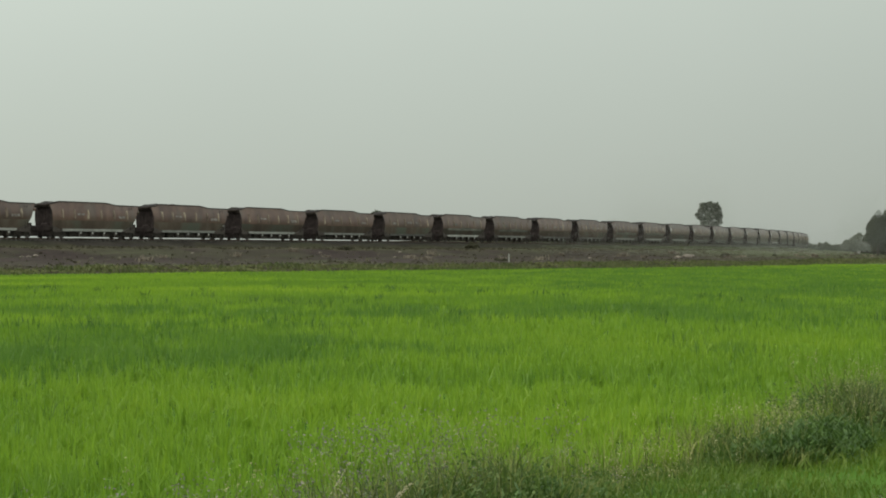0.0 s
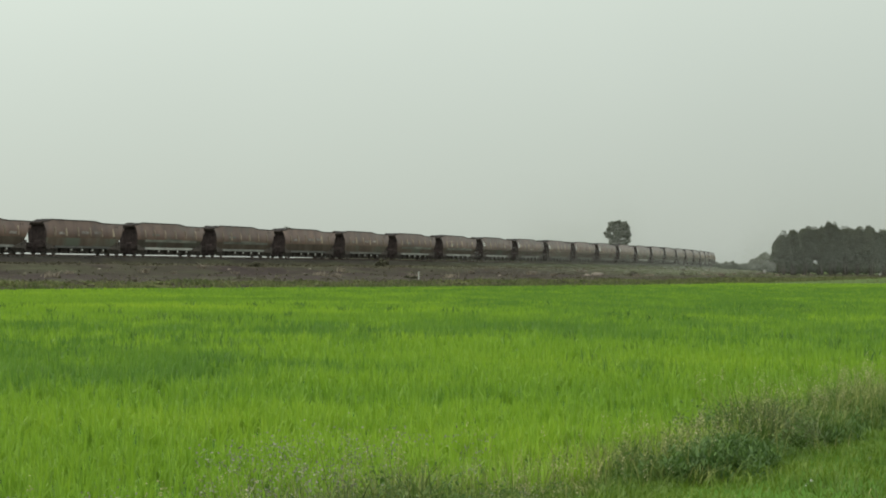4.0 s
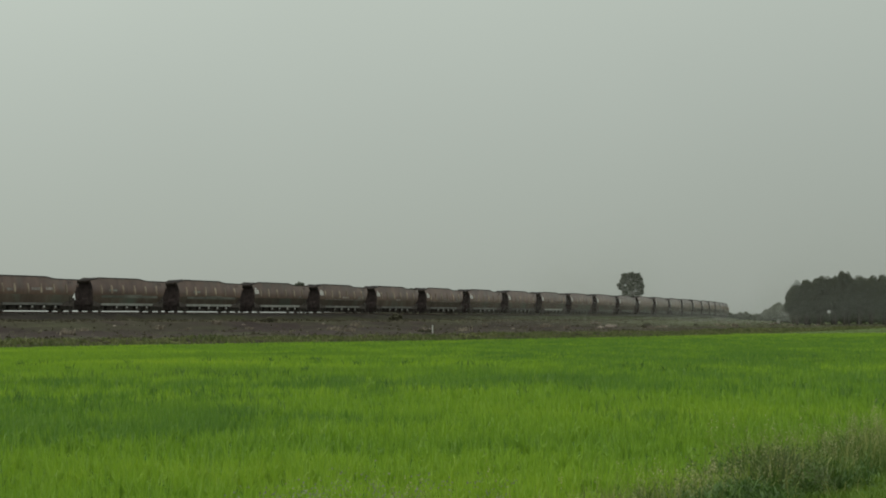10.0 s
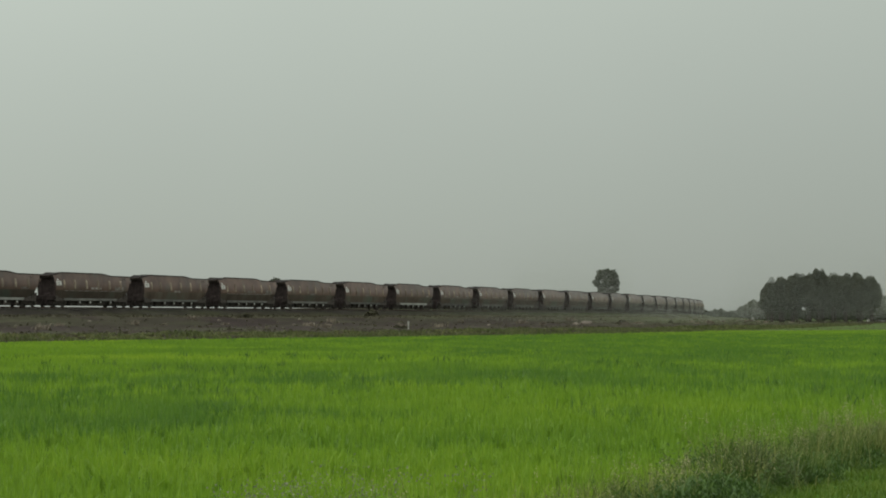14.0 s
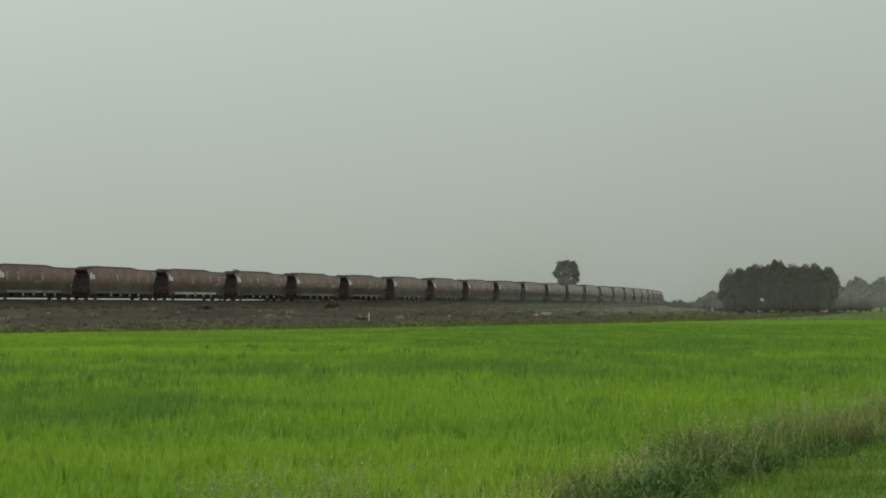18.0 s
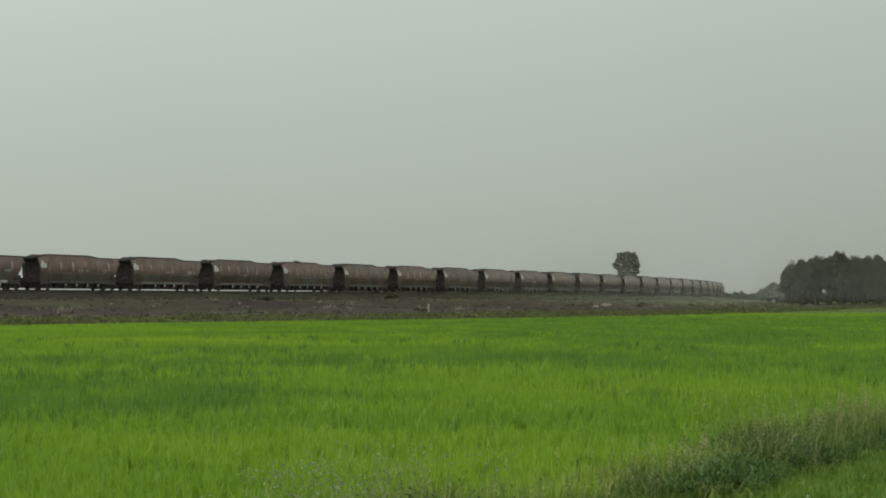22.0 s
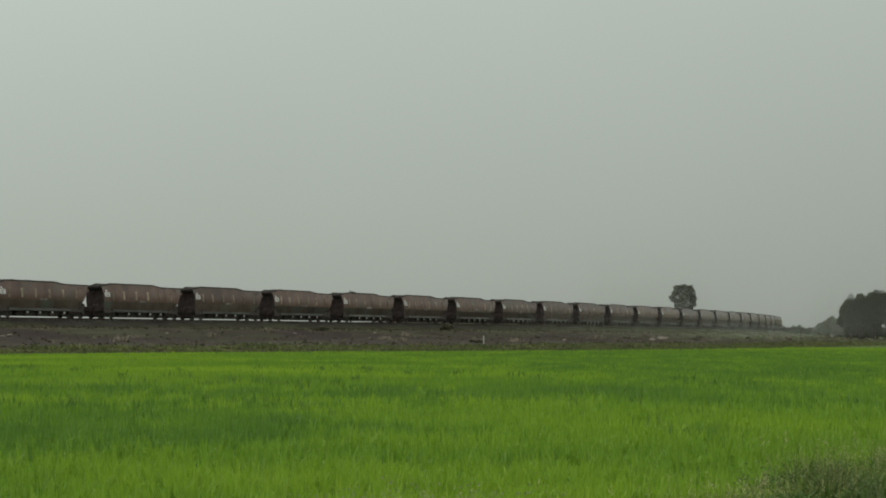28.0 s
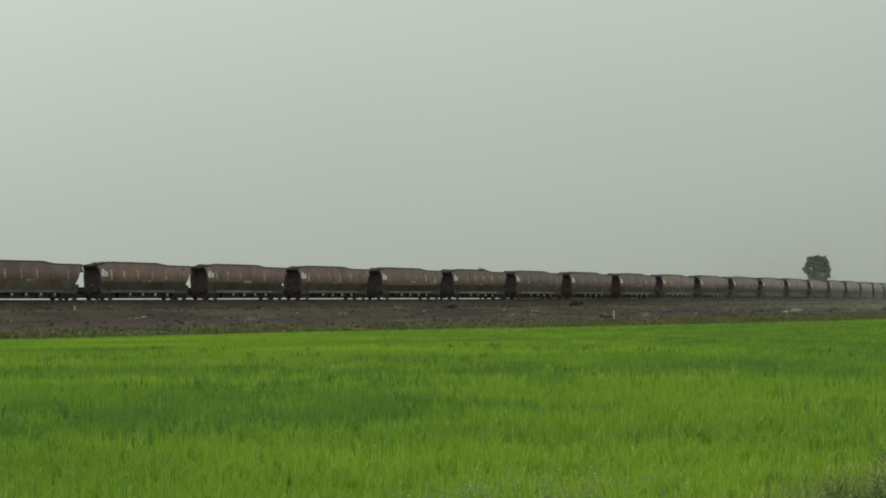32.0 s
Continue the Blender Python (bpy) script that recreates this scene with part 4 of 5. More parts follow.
    for i, (b, d, sz) in enumerate(spots):
        tree = bushes[i] if i < 2 else copy_thing(bushes[i % 2], Matrix.Identity(4))
        x, y = d * math.sin(radians(b)), d * math.cos(radians(b))
        tree.matrix_basis = Matrix.Translation((x, y, float(ground_z(x, y)))) @ Matrix.Rotation(i * 1.7, 4, "Z") @ Matrix.Scale(sz, 4)


build_trees()


# ---- small buildings beyond the grove ----
def build_house():
    house = tagged(new("farmhouse"), "small pale farmhouse with sheet-metal roof behind trees", "house")
    bm = bmesh.new()
    box(bm, -3.5, 3.5, -2.2, 2.2, -0.2, 2.7)
    part("wall", bm, M_WALL, house)
    bm = bmesh.new()
    pts = [(-3.9, -2.6, 2.65), (3.9, -2.6, 2.65), (3.9, 2.6, 2.65), (-3.9, 2.6, 2.65), (-3.9, 0, 3.9), (3.9, 0, 3.9)]
    vs = [bm.verts.new(p) for p in pts]
    for q in ((0, 1, 5, 4), (2, 3, 4, 5), (0, 4, 3), (1, 2, 5), (3, 2, 1, 0)):
        bm.faces.new([vs[i] for i in q])
    part("roof", bm, M_ROOF, house, "grey sheet-metal roof")
    for x in (-2.0, 1.8):
        win = part("window", simple("window", M_DARK, (x - 0.5, x + 0.5, -2.26, -2.18, 0.9, 2.0)), M_DARK, house)
        part("window_frame", simple("window_frame", M_WALL, (x - 0.58, x - 0.5, -2.3, -2.2, 0.82, 2.08), (x + 0.5, x + 0.58, -2.3, -2.2, 0.82, 2.08), (x - 0.5, x + 0.5, -2.3, -2.2, 2.0, 2.08), (x - 0.5, x + 0.5, -2.3, -2.2, 0.82, 0.9)), M_WALL, win)
    part("door", simple("door", M_BARK, (-0.45, 0.45, -2.27, -2.17, 0.0, 2.05)), M_BARK, house)
    place(house, 17.62, 458, radians(-12), 0.7)
    hut = tagged(new("field_hut"), "small white hut among distant shrubs", "hut")
    part("wall", simple("wall", M_WALL, (-0.8, 0.8, -0.7, 0.7, -0.2, 1.7)), M_WALL, hut)
    part("roof", simple("roof", M_WHITE, (-0.95, 0.95, -0.85, 0.85, 1.7, 1.8), bevel=0.02), M_WHITE, hut, "flat white roof")
    place(hut, 13.62, 436, radians(-10), 0.45)


build_house()


# ---- marker post and stones on the bank ----
def build_bank_things():
    post = tagged(new("marker_post"), "short white marker post on the bank", "post")
    bm = bmesh.new()
    box(bm, -0.07, 0.07, -0.05, 0.05, -0.25, 0.85, bevel=0.02)
    part("shaft", bm, M_POST, post)
    part("cap", simple("cap", M_POST, (-0.085, 0.085, -0.065, 0.065, 0.85, 0.9), bevel=0.015), M_POST, post)
    place(post, 2.09, 190)
    near = tagged(new("marker_post"), "small white peg at the foot of the track", "post")
    part("shaft", simple("shaft", M_POST, (-0.05, 0.05, -0.05, 0.05, -0.2, 0.45), bevel=0.015), M_POST, near)
    place(near, -15.85, 174)
    rng = np.random.default_rng(11)
    stones = []
    for i in range(4):
        bm = bmesh.new()
        bmesh.ops.create_icosphere(bm, subdivisions=2, radius=0.5)
        for v in bm.verts:
            v.co *= 1 + 0.28 * noise.noise(v.co * 2.2 + Vector((i * 9, 0, 0)))
            v.co.z *= 0.62
        stones.append(mesh_of("boulder", bm, M_STONE))
    spots = [(8.05, 258, 1.5), (8.2, 259, 1.1), (7.75, 257, 1.0)] + [(float(rng.uniform(-17, 6)), 0, float(rng.uniform(0.3, 0.6))) for _ in range(12)]
    for i, (b, d, sz) in enumerate(spots):
        if not d:
            u = rng.uniform(15, 34)
            dd = np.arange(90, 420, 1.0)
            uu = offset(dd * math.sin(radians(b)), dd * math.cos(radians(b)))
            d = float(dd[np.argmin(np.abs(uu - u))])
        st = tagged(new("boulder", stones[i % 4]), "pale weathered lump of stone on the dark soil bank", "stone", "stones on the bank")
        x, y = d * math.sin(radians(b)), d * math.cos(radians(b))
        st.matrix_basis = Matrix.Translation((x, y, float(ground_z(x, y)) + 0.12 * sz)) @ Matrix.Rotation(i, 4, "Z") @ Matrix.Scale(sz, 4)


build_bank_things()


# ---- grass, crop and weeds ----
def stuff(name, me, label, category):
    return tagged(new(name, me), label, category, kind="stuff")


def rank_growth(x, y):
    """Share of darker plants: broad swathes across the field, broken up by smaller patches."""
    g = 0.04 + 0 * x
    for cx, cy, sx, sy, k in ((-6.5, 26.0, 5.5, 4.0, 0.52), (-1.0, 45.0, 15.0, 5.5, 0.38), (-5.0, 34.0, 4.5, 4.5, 0.22), (11.0, 41.0, 5.5, 6.5, 0.26), (5.0, 27.0, 3.5, 3.0, 0.15), (13.0, 72.0, 9.0, 20.0, 0.3), (28.0, 125.0, 36.0, 60.0, 0.4), (-16.0, 58.0, 5.0, 4.0, 0.2)):
        g = g + k * np.exp(-((x - cx) / sx) ** 2 - ((y - cy) / sy) ** 2)
    small = np.sin(1.1 * x + 2 * np.sin(0.45 * y)) * np.sin(0.62 * y + 1.6 * np.sin(0.7 * x)) + 0.6 * np.sin(3.1 * x + 2 * np.sin(1.3 * y)) * np.sin(2.3 * y + np.sin(2.2 * x))
    return np.clip(g * (1 + 0.75 * small) + 0.08 * np.maximum(small - 0.5, 0), 0, 0.95)


def plants(rng, x, y, tall, m, wid, arch):
    """Crop plants: m leaves from each root, the inner ones upright, the outer ones arching over."""
    n = len(x) * m
    inner = np.tile(np.arange(m) / max(m - 1, 1), len(x))
    px, py = np.repeat(x, m) + rng.normal(0, 0.016, n), np.repeat(y, m) + rng.normal(0, 0.016, n)
    h = np.repeat(tall, m) * (1.04 - 0.34 * inner) * rng.uniform(0.85, 1.08, n)
    lean = (0.06 + arch * inner) * rng.uniform(0.4, 1.3, n)
    return blades(rng, px, py, ground_z(px, py) - 0.02, h, wid * rng.uniform(0.65, 1.3, n), lean, 0.28)


def build_crop():
    rng = np.random.default_rng(21)
    lots = ([], [], [])
    half = radians(24)
    # radius from, to, plants a square metre, leaves a plant, leaf width, height, arch of the leaves
    zones = ((9.5, 20, 62, 7, 0.0165, 0.30, 0.8), (20, 34, 40, 6, 0.02, 0.30, 0.75), (34, 62, 30, 4, 0.03, 0.31, 0.8), (62, 110, 44, 1, 0.06, 0.31, 0.5), (110, 238, 17, 1, 0.13, 0.32, 0.5))
    for r0, r1, dens, m, wid, hgt, arch in zones:
        px, py = in_wedge(rng, int(dens * half * (r1 * r1 - r0 * r0)), r0, r1, half)
        # thin and stunted towards the far headland
        sown = np.clip(np.minimum(offset(px, py) - 56, reach(px) + 2 - np.hypot(px, py)) / (9 + 24 * np.clip((px + 5) / 25, 0, 1)), 0.12, 1)
        keep = field(px, py) & (rng.uniform(0, 1, len(px)) < sown)
        px, py, sown = px[keep], py[keep], sown[keep]
        patch = 0.5 + 0.22 * np.sin(px * 0.31 + 2 * np.sin(py * 0.17)) * np.sin(py * 0.22 + 1.5 * np.sin(px * 0.13)) + 0.22 * np.sin(0.9 * px + 0.7 * py) * np.sin(0.5 * px - 1.1 * py + np.sin(px))
        rank = rank_growth(px, py)
        lump = np.sin(5.3 * px + 2.0 * np.sin(1.9 * py)) * np.sin(6.1 * py + 2.2 * np.sin(2.3 * px + 1.0)) + 0.7 * np.sin(2.3 * px + 1.7 * np.sin(0.8 * py)) * np.sin(2.9 * py + 1.5 * np.sin(1.1 * px))
        tall = hgt * (0.72 + 0.3 * patch + 0.22 * lump * min(1, 30 / r0)) * rng.uniform(0.86, 1.12, len(px)) * (1 + 0.14 * rank) * (0.5 + 0.5 * sown)
        shade = rank + rng.uniform(-0.11, 0.11, len(px))
        for lot, some in zip(lots, (shade < 0.25, (shade >= 0.25) & (shade < 0.5), shade >= 0.5)):
            lot.append(plants(rng, px[some], py[some], tall[some], m, wid, arch))
    # single tufts, taller and darker than the crop, some in small companies
    cx, cy = in_wedge(rng, 230, 12, 75, half)
    keep = field(cx, cy) & (np.sin(cx * 0.5 + 1) * np.sin(cy * 0.33) > -0.2)
    cx, cy = cx[keep], cy[keep]
    m = 18
    r = np.repeat(rng.uniform(0.03, 0.22, len(cx)), m)
    x, y = np.repeat(cx, m) + rng.normal(0, 1, len(r)) * r * 1.9, np.repeat(cy, m) + rng.normal(0, 1, len(r)) * r
    k = len(x)
    wide = np.clip(np.hypot(x, y) / 1500, 0.010, 0.045)
    v, t = blades(rng, x, y, ground_z(x, y) - 0.02, rng.uniform(0.26, 0.46, k), wide * rng.uniform(0.8, 1.5, k), rng.uniform(0.05, 0.6, k))
    stuff("weed_tufts", tri_mesh("weed_tufts", v, t, M_TUFT), "darker green weed tufts standing among the crop", "weeds")
    for lot, name, mt, label in zip(lots, ("crop", "mixed_crop", "rank_crop"), (M_CROP, M_MIXED, M_RANK),
                                    ("bright yellow-green young cereal crop in uneven patches", "middle-green crop round the rank patches", "darker blue-green rank growth in patches of the crop")):
        steps = np.cumsum([0] + [len(v) for v, t in lot])
        stuff(name, tri_mesh(name, np.concatenate([v for v, t in lot]), np.concatenate([t + k for (v, t), k in zip(lot, steps)]), mt), label, "crop")


LINE_P, LINE_D, LINE_N = np.array([0.2, 10.6]), np.array([0.56, 0.83]), np.array([0.83, -0.56])


def along(q, c):
    return LINE_P[0] + LINE_D[0] * q + LINE_N[0] * c, LINE_P[1] + LINE_D[1] * q + LINE_N[1] * c


def weed_height(q):
    """Height of the weed strip along its length: a clump, a low gap, then separate humps."""
    return (1 + 0.12 * np.sin(3.3 * q + 0.8) * np.sin(1.7 * q)) * np.interp(q, [-8, -1.5, 0.2, 0.9, 1.35, 2.2, 3.2, 3.8, 4.7, 5.4, 6.1, 6.5, 7.3, 7.9, 8.4, 8.9, 9.4, 10.4, 10.9, 11.4, 12, 16, 30], [0.48, 0.48, 0.62, 0.62, 0.25, 0.18, 0.22, 0.38, 0.42, 0.38, 0.36, 0.62, 0.66, 0.58, 0.38, 0.44, 0.66, 0.68, 0.48, 0.66, 0.56, 0.6, 0.56])


def build_verge():
    rng = np.random.default_rng(33)
    n = 95000
    q, c = rng.uniform(-6, 26, n), rng.uniform(0.1, 4.6, n)
    x, y = along(q, c)
    h = rng.uniform(0.05, 0.15, n) * (0.75 + 0.35 * np.sin(x * 2.3 + np.sin(y * 3)) * np.sin(y * 1.9))
    v, t = blades(rng, x, y, ground_z(x, y) - 0.01, h, rng.uniform(0.006, 0.014, n), rng.uniform(0.2, 0.9, n))
    stuff("verge_grass", tri_mesh("verge_grass", v, t, M_VERGE), "short green roadside verge grass", "grass")
    n = 12000
    q, c = rng.uniform(-20, 4, n), rng.uniform(4.6, 12, n)
    x, y = along(q, c)
    keep = np.hypot(x, y) > 1.8
    x, y = x[keep], y[keep]
    n = len(x)
    v, t = blades(rng, x, y, ground_z(x, y) - 0.01, rng.uniform(0.04, 0.12, n), rng.uniform(0.008, 0.02, n), rng.uniform(0.2, 0.9, n))
    stuff("roadside_grass", tri_mesh("roadside_grass", v, t, M_VERGE), "short trodden grass on the roadside", "grass")
    # tall weeds in separate uneven clumps, each fanning out from its root
    nc, m = 820, 60
    cq = rng.uniform(-7, 24, nc)
    cc = rng.normal(-0.05, 0.27, nc) - 0.35 * np.clip((cq - 5) / 4, 0, 1)
    stay = (rng.uniform(0, 1, nc) < 0.35) | (cq < 1.4) | (cq > 3.5)
    cq, cc = cq[stay], cc[stay]
    nc = len(cq)
    tall = weed_height(cq) * rng.uniform(0.45, 1.1, nc) * np.exp(-((cc + 0.25) / 0.9) ** 2)
    rad = rng.uniform(0.03, 0.16, nc)
    q = np.repeat(cq, m) + rng.normal(0, 1, nc * m) * np.repeat(rad, m)
    c = np.repeat(cc, m) + rng.normal(0, 1, nc * m) * np.repeat(rad, m)
    x, y = along(q, c)
    n = len(x)
    h = np.repeat(tall, m) * rng.uniform(0.3, 1.0, n)
    # clump by clump along the strip: grey weeds, dry grass, green growth
    pick = np.interp(cq, [-8, -1, -0.4, 0.2, 1.2, 3.4, 4.2, 4.9, 6.3, 6.6, 7.1, 7.4, 8.2, 9, 10.5, 10.9, 12, 14, 17, 24], [0.8, 0.75, 0.75, 0.2, 0.2, 0.4, 0.35, -0.1, 0.0, 0.9, 0.9, 0.1, 0.5, -0.2, -0.2, 0.5, 0.8, 0.0, 0.6, 0.1]) + 0.3 * rng.normal(0, 1, nc)
    for name, some, mat, label in (("green_weeds", pick < 0.3, M_WEED, "tall rank green weeds between field and verge"),
                                   ("dry_weeds", (pick >= 0.3) & (pick < 0.72), M_STEM, "tan dry grass clumps in the weed strip"),
                                   ("grey_weeds", pick >= 0.72, M_GREY, "grey-green woody weeds in the weed strip")):
        on = np.repeat(some, m)
        v, t = blades(rng, x[on], y[on], ground_z(x[on], y[on]) - 0.02, h[on], rng.uniform(0.005, 0.013, on.sum()), rng.uniform(0.1, 0.95, on.sum()), 0.4)
        stuff(name, tri_mesh(name, v, t, mat), label, "weeds")
    # leafy forbs: small leaves crowded on bushy domes
    nc, m = 415, 130
    cq = np.concatenate([rng.uniform(-6, 24, nc - 225), rng.uniform(3.6, 9.0, 90), rng.normal(6.9, 0.5, 60), rng.normal(9.7, 0.6, 35), rng.normal(0.35, 0.35, 40)])
    cc = rng.normal(-0.1, 0.3, nc)
    cc[-40:] = rng.normal(-0.05, 0.2, 40)
    stay = (rng.uniform(0, 1, nc) < 0.3) | (cq < 1.45) | (cq > 3.6)
    cq, cc = cq[stay], cc[stay]
    nc = len(cq)
    cc = cc - 0.12 * (cq > 1.5) - 0.3 * np.clip((cq - 5) / 4, 0, 1)
    rr, hh = rng.uniform(0.12, 0.32, nc), weed_height(cq) * rng.uniform(0.25, 0.75, nc)
    d = rng.normal(0, 1, (nc * m, 3))
    d /= np.linalg.norm(d, axis=1)[:, None]
    d *= rng.uniform(0.4, 1.0, (nc * m, 1))
    x, y = along(np.repeat(cq, m) + d[:, 0] * np.repeat(rr, m), np.repeat(cc, m) + d[:, 1] * np.repeat(rr, m))
    p = np.stack([x, y, ground_z(x, y) + np.abs(d[:, 2]) * np.repeat(hh, m)], 1)
    k = len(p)
    sz = rng.uniform(0.009, 0.024, k)[:, None]
    a, b = rng.normal(0, 1, (k, 3)), rng.normal(0, 1, (k, 3))
    a /= np.linalg.norm(a, axis=1)[:, None]
    b -= (a * b).sum(1)[:, None] * a
    b /= np.linalg.norm(b, axis=1)[:, None]
    vv = np.stack([p - a * sz, p + b * sz * 0.45, p + a * sz, p - b * sz * 0.45], 1).reshape(-1, 3)
    i = (np.arange(k) * 4)[:, None]
    stuff("leafy_forbs", tri_mesh("leafy_forbs", vv, np.concatenate([i + [0, 1, 2], i + [0, 2, 3]], 1).reshape(-1, 3), M_FORB), "bushy olive-green leafy forbs in the weed strip", "weeds")
    # dark green nettle-like plants crowd the foot of the tall weeds
    nc, m = 154, 160
    cq, cc = np.concatenate([rng.normal(4.9, 0.55, 84), rng.normal(0.1, 0.5, 24), rng.uniform(6, 20, nc - 108)]), rng.normal(0.2, 0.14, nc)
    rr, hh = rng.uniform(0.1, 0.22, nc), rng.uniform(0.16, 0.36, nc)
    d = rng.normal(0, 1, (nc * m, 3))
    d /= np.linalg.norm(d, axis=1)[:, None]
    d *= rng.uniform(0.4, 1.0, (nc * m, 1))
    x, y = along(np.repeat(cq, m) + d[:, 0] * np.repeat(rr, m), np.repeat(cc, m) + d[:, 1] * np.repeat(rr, m))
    n = nc * m
    v, t = blades(rng, x, y, ground_z(x, y) + np.abs(d[:, 2]) * np.repeat(hh, m) * 0.85, rng.uniform(0.03, 0.07, n), rng.uniform(0.008, 0.018, n), rng.uniform(0.4, 1.4, n), 0.6)
    stuff("nettles", tri_mesh("nettles", v, t, M_NETTLE), "dark green leafy nettles at the foot of the tall weeds", "weeds")
    # broad low leaves at the foot
    n = 9000
    q = np.concatenate([rng.normal(5.0, 0.9, n // 3), rng.uniform(-5, 24, n - n // 3)])
    c = rng.normal(0.1, 0.22, n)
    x, y = along(q, c)
    v, t = blades(rng, x, y, ground_z(x, y) - 0.01, rng.uniform(0.05, 0.16, n), rng.uniform(0.005, 0.013, n), rng.uniform(0.3, 1.1, n), 0.5)
    stuff("broadleaf_weeds", tri_mesh("broadleaf_weeds", v, t, M_VERGE), "low broad-leaved green weeds", "weeds")
    # upright stems
    n = 3400
    q = rng.uniform(-7, 26, n)
    c = rng.normal(-0.25, 0.26, n)
    x, y = along(q, c)
    h = weed_height(q) * rng.uniform(0.6, 1.15, n)
    lean = rng.uniform(0.03, 0.4, n)
    v, t = blades(rng, x, y, ground_z(x, y) - 0.02, h, rng.uniform(0.0035, 0.0075, n), lean, 0.5)
    stuff("weed_stems", tri_mesh("weed_stems", v, t, M_STEM), "thin pale weed stems", "weeds")
    # seed heads: a loose spray of small grains round the tips of some stems
    tips = v.reshape(-1, 5, 3)[:, 4]
    draw = rng.uniform(0, 1, n)
    for name, keep, mat, label, m, size, wide, tall in (
            ("mauve_seed_heads", (q < 1.4) & (draw < np.where(q < 0.3, 0.28, 0.14)), M_HEAD, "greyish mauve flower heads of weeds", 34, 0.008, 0.05, 0.045),
            ("beige_seed_heads", ((q >= 1.4) & (draw < 0.32)) | ((q < 1.4) & (draw > 0.9)), M_BEIGE, "pale beige seed heads of grass", 20, 0.0062, 0.014, 0.05)):
        tp = tips[keep]
        p = np.repeat(tp, m, 0) + rng.normal(0, 1, (len(tp) * m, 3)) * np.array([wide, wide, tall])
        k = len(p)
        sz = (size * rng.uniform(0.5, 1.3, k))[:, None]
        a, b = rng.normal(0, 1, (k, 3)), rng.normal(0, 1, (k, 3))
        a /= np.linalg.norm(a, axis=1)[:, None]
        b -= (a * b).sum(1)[:, None] * a
        b /= np.linalg.norm(b, axis=1)[:, None]
        vv = np.stack([p - a * sz, p + b * sz * 0.6, p + a * sz, p - b * sz * 0.6], 1).reshape(-1, 3)
        i = (np.arange(k) * 4)[:, None]
        tt = np.concatenate([i + [0, 1, 2], i + [0, 2, 3]], 1).reshape(-1, 3)
        stuff(name, tri_mesh(name, vv, tt, mat), label, "weeds")
    # dry straw by the verge
    n = 7000
    x, y = rng.normal(3.74, 0.26, n), rng.normal(11.1, 0.36, n)
    v, t = blades(rng, x, y, ground_z(x, y) + rng.uniform(0, 0.1, n), rng.uniform(0.02, 0.07, n), rng.uniform(0.002, 0.0045, n), rng.uniform(0.8, 2.4, n), 0.5)
    stuff("dry_straw", tri_mesh("dry_straw", v, t, M_STRAW), "reddish dry straw heaped on the verge", "straw")
    # thin tan grass where the crop meets the weeds
    n = 3000
    q, c = rng.uniform(-2, 24, n), -rng.gamma(2.0, 0.2, n) - 0.1
    x, y = along(q, c)
    v, t = blades(rng, x, y, ground_z(x, y) - 0.02, rng.uniform(0.26, 0.42, n), rng.uniform(0.003, 0.006, n), rng.uniform(0.05, 0.5, n), 0.5)
    stuff("tan_grass", tri_mesh("tan_grass", v, t, M_STEM), "thin tan grass mixed into the edge of the crop", "grass")
    n = 14
    x, y = along(rng.uniform(-1, 6, n), rng.uniform(1.2, 3.0, n))
    p = np.repeat(np.stack([x, y, ground_z(x, y) + 0.09], 1), 5, 0) + rng.normal(0, 0.007, (n * 5, 3))
    a, b = rng.normal(0, 0.004, (n * 5, 3)), rng.normal(0, 0.004, (n * 5, 3))
    vv = np.stack([p - a, p + b, p + a, p - b], 1).reshape(-1, 3)
    i = (np.arange(n * 5) * 4)[:, None]
    stuff("pale_flowers", tri_mesh("pale_flowers", vv, np.concatenate([i + [0, 1, 2], i + [0, 2, 3]], 1).reshape(-1, 3), M_POST), "scattered small pale flowers in the verge", "flowers")


def build_stalks():
    rng = np.random.default_rng(71)
    for x, y, dx, dz, fluffs in ((-0.71, 10.4, 0.2, 0.4, 2), (-0.51, 9.78, 0.36, 0.36, 7)):
        st = tagged(new("dry_stalk"), "single leaning dry straw-coloured grass stalk", "stalk", "dry stalks in the verge")
        bm = bmesh.new()
        cyl(bm, (0, 0, -0.05), (dx * 0.5, 0.02, dz * 0.58), 0.0038, 0.003, n=6)
        cyl(bm, (dx * 0.5, 0.02, dz * 0.58), (dx, 0.03, dz), 0.003, 0.0016, n=6)
        part("stem", bm, M_PALE, st)
        for i in range(fluffs):
            f = 0.74 + 0.3 * i / max(fluffs - 1, 1)
            bm = bmesh.new()
            for _ in range(5):
                o = Vector(rng.normal(0, 0.007, 3))
                c = Vector((dx * f, 0.026, dz * (0.1 + 0.9 * f))) + o
                cyl(bm, c, c + Vector((0.012, rng.normal(0, 0.006), rng.uniform(-0.006, 0.016))), 0.003, 0.001, n=5)
            part("floret", bm, M_PALE, st, "bleached fluffy floret")
        st.location = (x, y, float(ground_z(x, y)))


